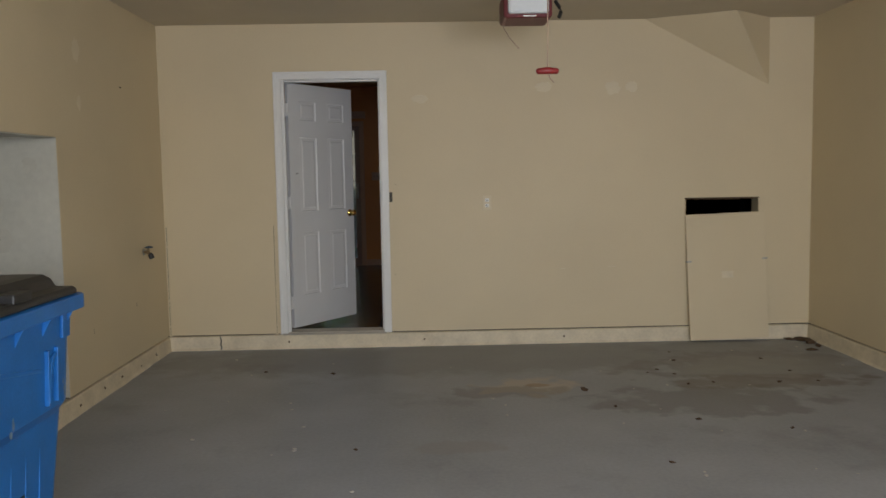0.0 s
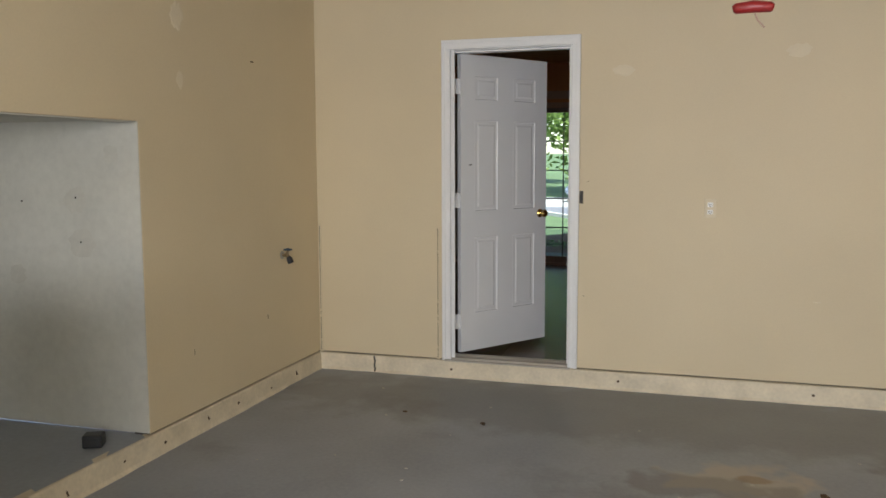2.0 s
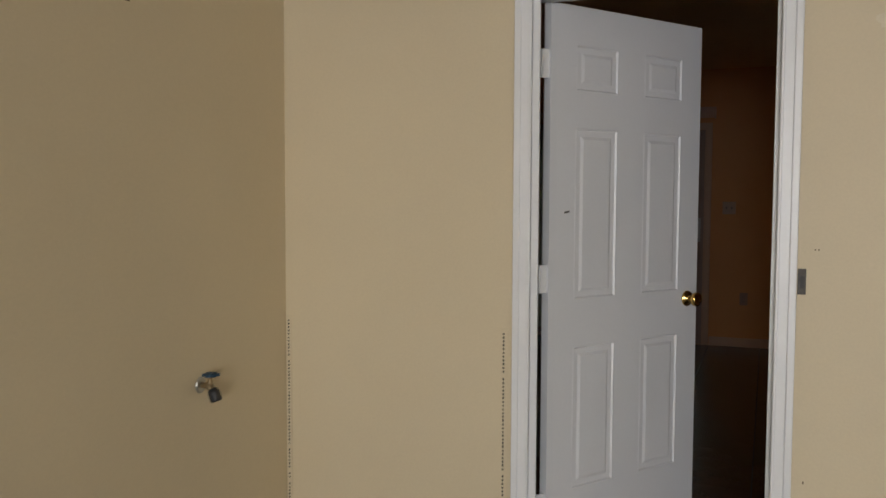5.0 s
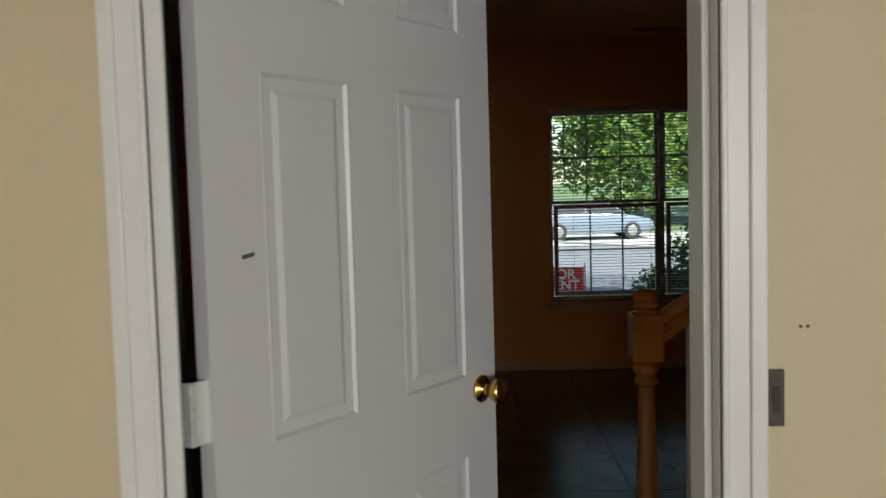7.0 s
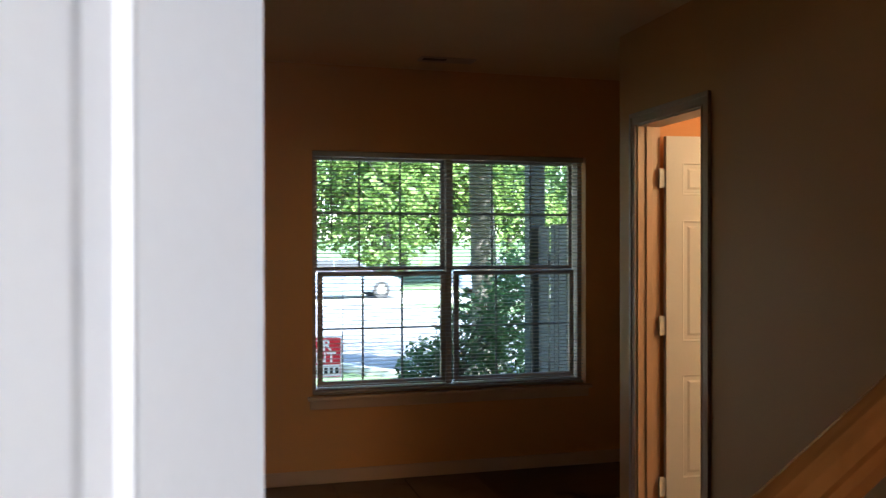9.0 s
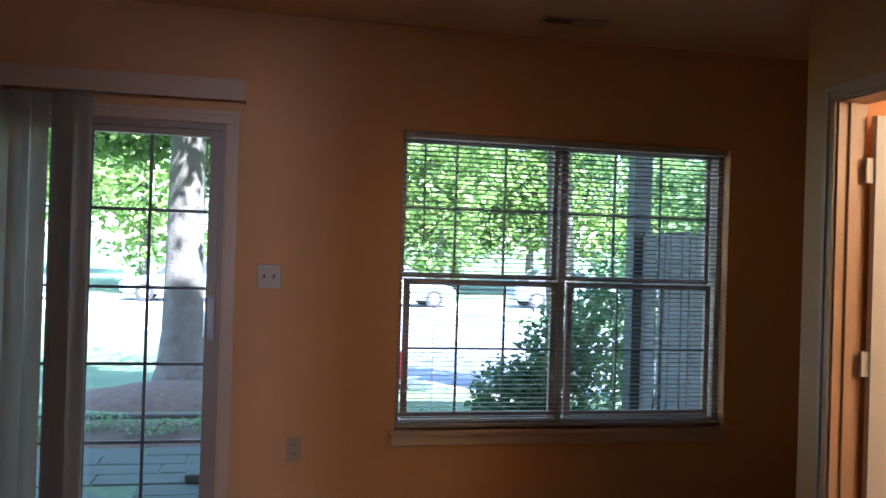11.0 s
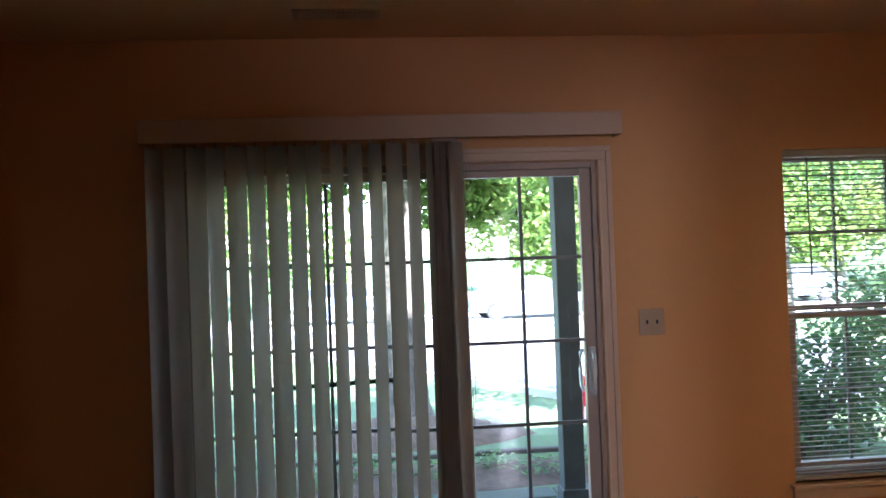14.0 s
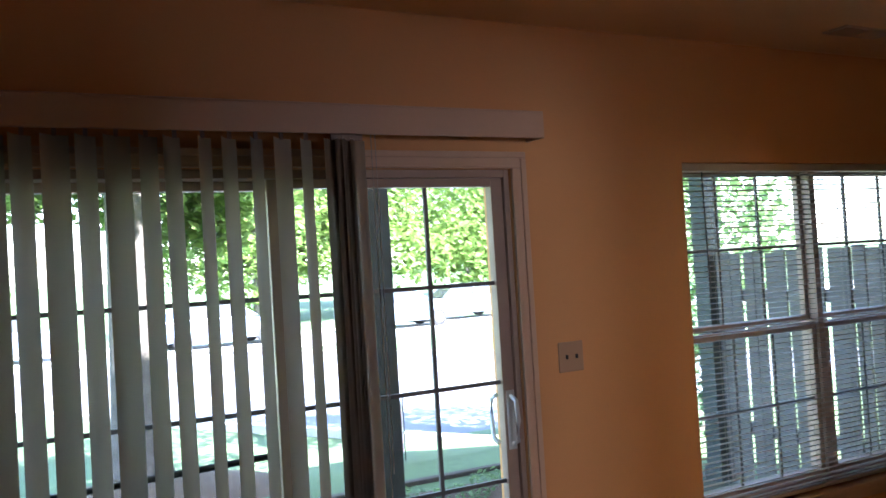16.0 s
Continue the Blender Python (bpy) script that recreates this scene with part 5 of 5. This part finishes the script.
# crown blobs at y 15.7 and 16.6 are unseen, added to shade the trunk
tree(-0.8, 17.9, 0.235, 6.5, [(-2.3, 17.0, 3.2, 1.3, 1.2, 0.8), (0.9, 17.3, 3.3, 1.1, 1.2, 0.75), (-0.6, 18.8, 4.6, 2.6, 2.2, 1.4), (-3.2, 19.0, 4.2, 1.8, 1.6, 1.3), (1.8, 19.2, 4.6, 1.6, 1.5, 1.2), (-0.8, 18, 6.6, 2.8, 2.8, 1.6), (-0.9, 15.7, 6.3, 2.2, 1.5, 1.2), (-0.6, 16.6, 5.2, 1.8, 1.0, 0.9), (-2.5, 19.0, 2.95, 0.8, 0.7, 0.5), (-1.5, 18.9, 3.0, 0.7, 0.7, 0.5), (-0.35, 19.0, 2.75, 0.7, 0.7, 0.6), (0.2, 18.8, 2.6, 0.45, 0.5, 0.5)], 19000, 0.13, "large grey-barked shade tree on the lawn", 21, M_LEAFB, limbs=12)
tree(3.95, 18.7, 0.215, 5.5, [(3.4, 18.2, 3.7, 1.2, 1.2, 0.7), (4.9, 17.8, 3.3, 1.3, 1.3, 1.2), (3.8, 19.2, 5.0, 2.4, 2.2, 1.3), (5.6, 17.0, 2.0, 1.1, 1.0, 1.0)], 8000, 0.13, "leafy shade tree beyond the fence", 22, M_LEAF, lean=(-0.04, 0), limbs=9)


def shrub(x, y, blobs, count, size, label, seed, mat):
    z0 = lawn_height(x, y)
    root = base("shrub", pose(x, y, z0 - 0.02), label, "shrub", "shrubs")
    r = random.Random(seed)
    bm = bmesh.new()
    for b in blobs:
        for _ in range(4):
            e = Vector((b[0] - x + r.uniform(-0.5, 0.5) * b[3], b[1] - y + r.uniform(-0.5, 0.5) * b[4], b[2] - z0 + r.uniform(-0.2, 0.5) * b[5]))
            tube(bm, [(r.uniform(-0.1, 0.1), r.uniform(-0.1, 0.1), 0), e * 0.5 + Vector((0, 0, 0.1)), e], [0.018, 0.012, 0.004], 6)
    made("stem", bm, M_BARK, root)
    leaf_cloud("foliage", mat, [(b[0] - x, b[1] - y, b[2] - z0, *b[3:]) for b in blobs], count, size, root, seed)


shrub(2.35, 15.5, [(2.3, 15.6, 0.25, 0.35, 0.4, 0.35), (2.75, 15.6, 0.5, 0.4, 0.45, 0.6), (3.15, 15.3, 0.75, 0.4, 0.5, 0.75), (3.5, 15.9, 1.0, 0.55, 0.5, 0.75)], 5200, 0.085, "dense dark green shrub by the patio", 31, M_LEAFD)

# low ground cover along the patio
gc = base("ground_cover", pose(-0.5, 15.4, 0), "low leafy ground cover in the mulch strip", "plants", kind="stuff")
leaf_cloud("foliage", M_LEAF, [(-2.2 + i * 0.48, (0.12 if i % 2 else -0.1), 0.07, 0.3, 0.25, 0.06) for i in range(10)], 1500, 0.055, gc, 41, flat=0.35)


# posts, fence, porch roof
def porch_post(x, y):
    root = base("porch_post", pose(x, y, -0.02), "blue-grey painted square porch post", "post", "porch posts")
    boxes("shaft", M_POST, (-0.075, 0.075, -0.075, 0.075, 0.0, 2.72), parent=root, bevel=0.006)
    boxes("foot", M_POST, (-0.09, 0.09, -0.09, 0.09, 0.0, 0.12), parent=root, bevel=0.006)


porch_post(0.19, 14.49)
porch_post(3.03, 14.55)
tagged(boxes("porch_beam", M_POST, (-3.0, 4.2, 14.44, 14.6, 2.702, 2.92), bevel=0.006), "blue-grey painted beam on the porch posts", "beam", kind="structure")


def fence():
    root = base("fence", pose(3.05, FB + 0.02, -0.02), "weathered grey board fence beside the patio", "fence")
    first = None
    for i in range(19):
        if first is None:
            first = boxes("board", M_FENCE, (-0.009, 0.009, -0.045, 0.045, 0.03, 1.77), parent=root, bevel=0.002)
            first.matrix_basis = pose(0, 0.06, 0)
        else:
            ob = new("board", first.data)
            ob.parent = root
            ob.matrix_basis = pose(0.004 * math.sin(i * 1.9), 0.06 + i * 0.103 + 0.014 * math.sin(i * 3.7), 0.012 * math.sin(i * 2.3), 0, 0.3 * math.sin(i), 0)
    boxes("rail", M_FENCE, (0.012, 0.05, 0, 1.95, 0.4, 0.49), (0.012, 0.05, 0, 1.95, 1.4, 1.49), parent=root)


fence()


# sunlit trees on the bank behind the lot
for i, tx in enumerate((7.4, 13.5, 20.5)):
    ty = 46.0 + 0.9 * math.sin(i * 2.1)
    tree(tx, ty, 0.17, 5.2, [(tx - 2.2, ty - 0.6, 3.0, 2.0, 1.6, 1.5), (tx + 2.0, ty - 0.2, 2.7 + 0.3 * math.sin(i), 2.1, 1.6, 1.6), (tx + 0.2, ty - 1.0, 4.4, 2.6, 1.9, 1.7), (tx + 3.4, ty + 0.8, 4.8, 2.2, 1.8, 1.8), (tx - 0.5, ty + 0.6, 6.6, 2.8, 2.2, 1.9)],
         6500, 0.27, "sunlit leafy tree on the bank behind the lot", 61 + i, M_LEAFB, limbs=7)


def rent_sign(at):
    root = base("rent_sign", at, "red and white FOR RENT yard sign on wire legs", "sign")
    boxes("board", M_SIGNW, (-0.3, 0.3, -0.004, 0.004, 0.42, 0.92), parent=root)
    tagged(boxes("red_field", M_SIGNR, (-0.285, 0.285, -0.0055, -0.004, 0.585, 0.905), (-0.285, 0.285, -0.0055, -0.004, 0.435, 0.442), (-0.285, -0.278, -0.0055, -0.004, 0.442, 0.585), (0.278, 0.285, -0.0055, -0.004, 0.442, 0.585), parent=root), "red printed field and border")
    tagged(boxes("number_bar", M_SLOT, *[(-0.24 + i * 0.066, -0.20 + i * 0.066, -0.0055, -0.004, 0.475, 0.545) for i in range(8)], parent=root), "row of dark printed bars")
    for word, z in (("FOR", 0.758), ("RENT", 0.605)):
        cu = bpy.data.curves.new("lettering", "FONT")
        cu.body, cu.size, cu.align_x, cu.extrude, cu.offset = word, 0.185, "CENTER", 0.0004, 0.004
        ob = new("lettering", cu)
        ob.parent = root
        ob.matrix_basis = pose(0, -0.0062, z, 90, 0, 0)
        cu.materials.append(M_SIGNW)
    bm = bmesh.new()
    for x in (-0.31, 0.31):
        tube(bm, [(x, 0, 0.0), (x, 0, 0.98)], 0.006, 6)
    tube(bm, [(-0.31, 0, 0.62), (0.31, 0, 0.62)], 0.005, 6)
    tagged(made("wire_leg", bm, M_DARKMETAL, root), "dark wire legs")


rent_sign(pose(1.33, 17.4, -0.46, 0, 0, -4))


def car(at, paint, label, group="parked cars"):
    """A parked saloon or van: lofted body with wheel arches, glasshouse, wheels and lamps."""
    root = base("car", at, label, "car", group)
    bm = bmesh.new()
    secs = [(-2.25, 0.45, 0.72, 0.72), (-2.15, 0.28, 0.95, 0.82), (-1.2, 0.25, 1.0, 0.88), (0.6, 0.25, 0.98, 0.88), (1.4, 0.25, 0.9, 0.86), (2.1, 0.28, 0.75, 0.8), (2.28, 0.42, 0.62, 0.68)]
    rings = []
    for x, zl, zh, hw in secs:
        rings.append([bm.verts.new(p) for p in ((x, -hw, zl), (x, -hw * 1.02, (zl + zh) / 2), (x, -hw * 0.94, zh), (x, hw * 0.94, zh), (x, hw * 1.02, (zl + zh) / 2), (x, hw, zl))])
    for p, q in zip(rings, rings[1:]):
        for k in range(6):
            bm.faces.new((p[k], p[(k + 1) % 6], q[(k + 1) % 6], q[k]))
    bm.faces.new(rings[0])
    bm.faces.new(rings[-1])
    made("body", bm, paint, root, bevel=0.05)
    bm = bmesh.new()
    rings = []
    for x0, x1, z, hw in ((-1.75, 1.15, 0.96, 0.8), (-1.2, 0.45, 1.42, 0.62)):
        rings.append([bm.verts.new(p) for p in ((x0, -hw, z), (x1, -hw, z), (x1, hw, z), (x0, hw, z))])
    for k in range(4):
        bm.faces.new((rings[0][k], rings[0][(k + 1) % 4], rings[1][(k + 1) % 4], rings[1][k]))
    made("window", bm, M_CARGLASS, root)
    bm = bmesh.new()
    box(bm, -1.2, 0.45, -0.62, 0.62, 1.415, 1.46)
    for s in (-1, 1):
        for a, b in (((1.13, s * 0.79, 0.97), (0.44, s * 0.61, 1.43)), ((-0.35, s * 0.79, 0.97), (-0.35, s * 0.62, 1.43)), ((-1.73, s * 0.79, 0.97), (-1.19, s * 0.61, 1.43))):
            tube(bm, [a, b], 0.035, 6)
    made("roof", bm, paint, root, bevel=0.03)
    for x in (-1.4, 1.4):
        for s in (-1, 1):
            bm = bmesh.new()
            tube(bm, [(x, s * 0.72, 0.32), (x, s * 0.73, 0.32), (x, s * 0.89, 0.32), (x, s * 0.9, 0.32)], [0.27, 0.32, 0.32, 0.27], 20)
            made("wheel", bm, M_TYRE, root)
            bm = bmesh.new()
            tube(bm, [(x, s * 0.895, 0.32), (x, s * 0.91, 0.32)], [0.2, 0.17], 14)
            made("rim", bm, M_STEEL, root)
    return root


car(pose(4.7, 38.6, -0.40, 0, 0, 4), M_CARW, "silver saloon car parked in the lot")
car(pose(11.6, 39.2, -0.40, 0, 0, 0), M_CARW, "silver saloon car parked in the lot")
car(pose(-2.4, 39.4, -0.40, 0, 0, 180), M_CARW, "silver saloon car parked in the lot")
car(pose(-9.0, 38.8, -0.40, 0, 0, 0), M_CARW, "silver saloon car parked in the lot")
car(pose(15.5, 41.2, -0.40, 0, 0, 180), M_CARW, "silver saloon car parked in the lot")

rng = random.Random(77)
for i in range(20):
    row = i % 2
    x, y = -30 + i * 3.1 + rng.uniform(-1, 1), 45 + 7 * row + rng.uniform(-1.5, 1.5)
    zb = far_height(y)
    if -3 < x < 6:
        continue
    tree(x, y, 0.22, 5.5, [(x + rng.uniform(-2.2, 2.2), y + rng.uniform(-1.5, 1.5), zb + rng.uniform(2.2 + row, 8.5 + row), rng.uniform(1.8, 2.8), 2.0, rng.uniform(1.3, 2.0)) for _ in range(9)], 3600, 0.42, "leafy roadside tree across the lot", 100 + i, M_LEAFB, limbs=5)


# ---- pieces of floors and pavements ----
def floor_tiles():
    root = base("floor_house", pose(0, 0, 0), "dark brown glossy square floor tiles", "floor", kind="structure")
    s, gap = 0.457, 0.005
    bm = bmesh.new()
    box(bm, gap / 2, s - gap / 2, gap / 2, s - gap / 2, -0.006, 0.0)
    first = None
    for i in range(15):
        for j in range(12):
            x, y = RX0 + i * s, HY - 0.12 + j * s
            if x > 3.45 or (x + s > SX + 0.06 and y < SY - 0.3) or (x + s > WX and y < 11.15) or y + s < HY + 0.02:
                continue
            if first is None:
                first = made("tile", bm, M_TILE, root, bevel=0.0015, at=pose(x, y, HZ0), segments=1)
            else:
                ob = new("tile", first.data)
                ob.parent = root
                ob.matrix_basis = pose(x, y, HZ0)


floor_tiles()


def patio():
    tagged(boxes("patio_bed", M_JOINT, (-3.4, 3.2, FB, 14.95, -0.15, -0.035)), "dark soil joints under the patio stones", "patio", kind="structure")
    root = base("patio", pose(0, 0, 0), "weathered grey stone patio slabs with open joints", "patio", kind="structure")
    r = random.Random(14)
    sizes = {}
    y = FB + 0.02
    while y < 14.75:
        d = 0.262
        x = -3.35 + r.uniform(0, 0.25)
        while x < 3.1:
            w = r.choice((0.6, 0.9, 1.2))
            if w not in sizes:
                bm = bmesh.new()
                box(bm, 0.007, w - 0.007, 0.007, d - 0.007, -0.05, 0.0)
                ob = made("paving_stone", bm, M_PAVER, root, bevel=0.006, segments=1)
                sizes[w] = ob
            else:
                ob = new("paving_stone", sizes[w].data)
                ob.parent = root
                md = ob.modifiers.new("bevel", "BEVEL")
                md.width, md.segments = 0.006, 1
            ob.matrix_basis = pose(x, y, -0.012 + r.uniform(-0.006, 0.006), r.uniform(-0.5, 0.5), r.uniform(-0.5, 0.5), 0)
            x += w
        y += d
    tagged(boxes("timber_edging", M_JOINT, (-4.5, 4.5, 16.07, 16.15, -0.1, 0.02), bevel=0.012), "dark timber edging between mulch and lawn", "edging", kind="structure")


patio()
stone = base("step_stone", pose(-0.22, 13.95, -0.012, 0, 0, -3), "low dark stone block lying on the patio", "stone")
boxes("block", M_PAVER, (-0.2, 0.2, -0.1, 0.1, 0.0, 0.06), parent=stone, bevel=0.012)
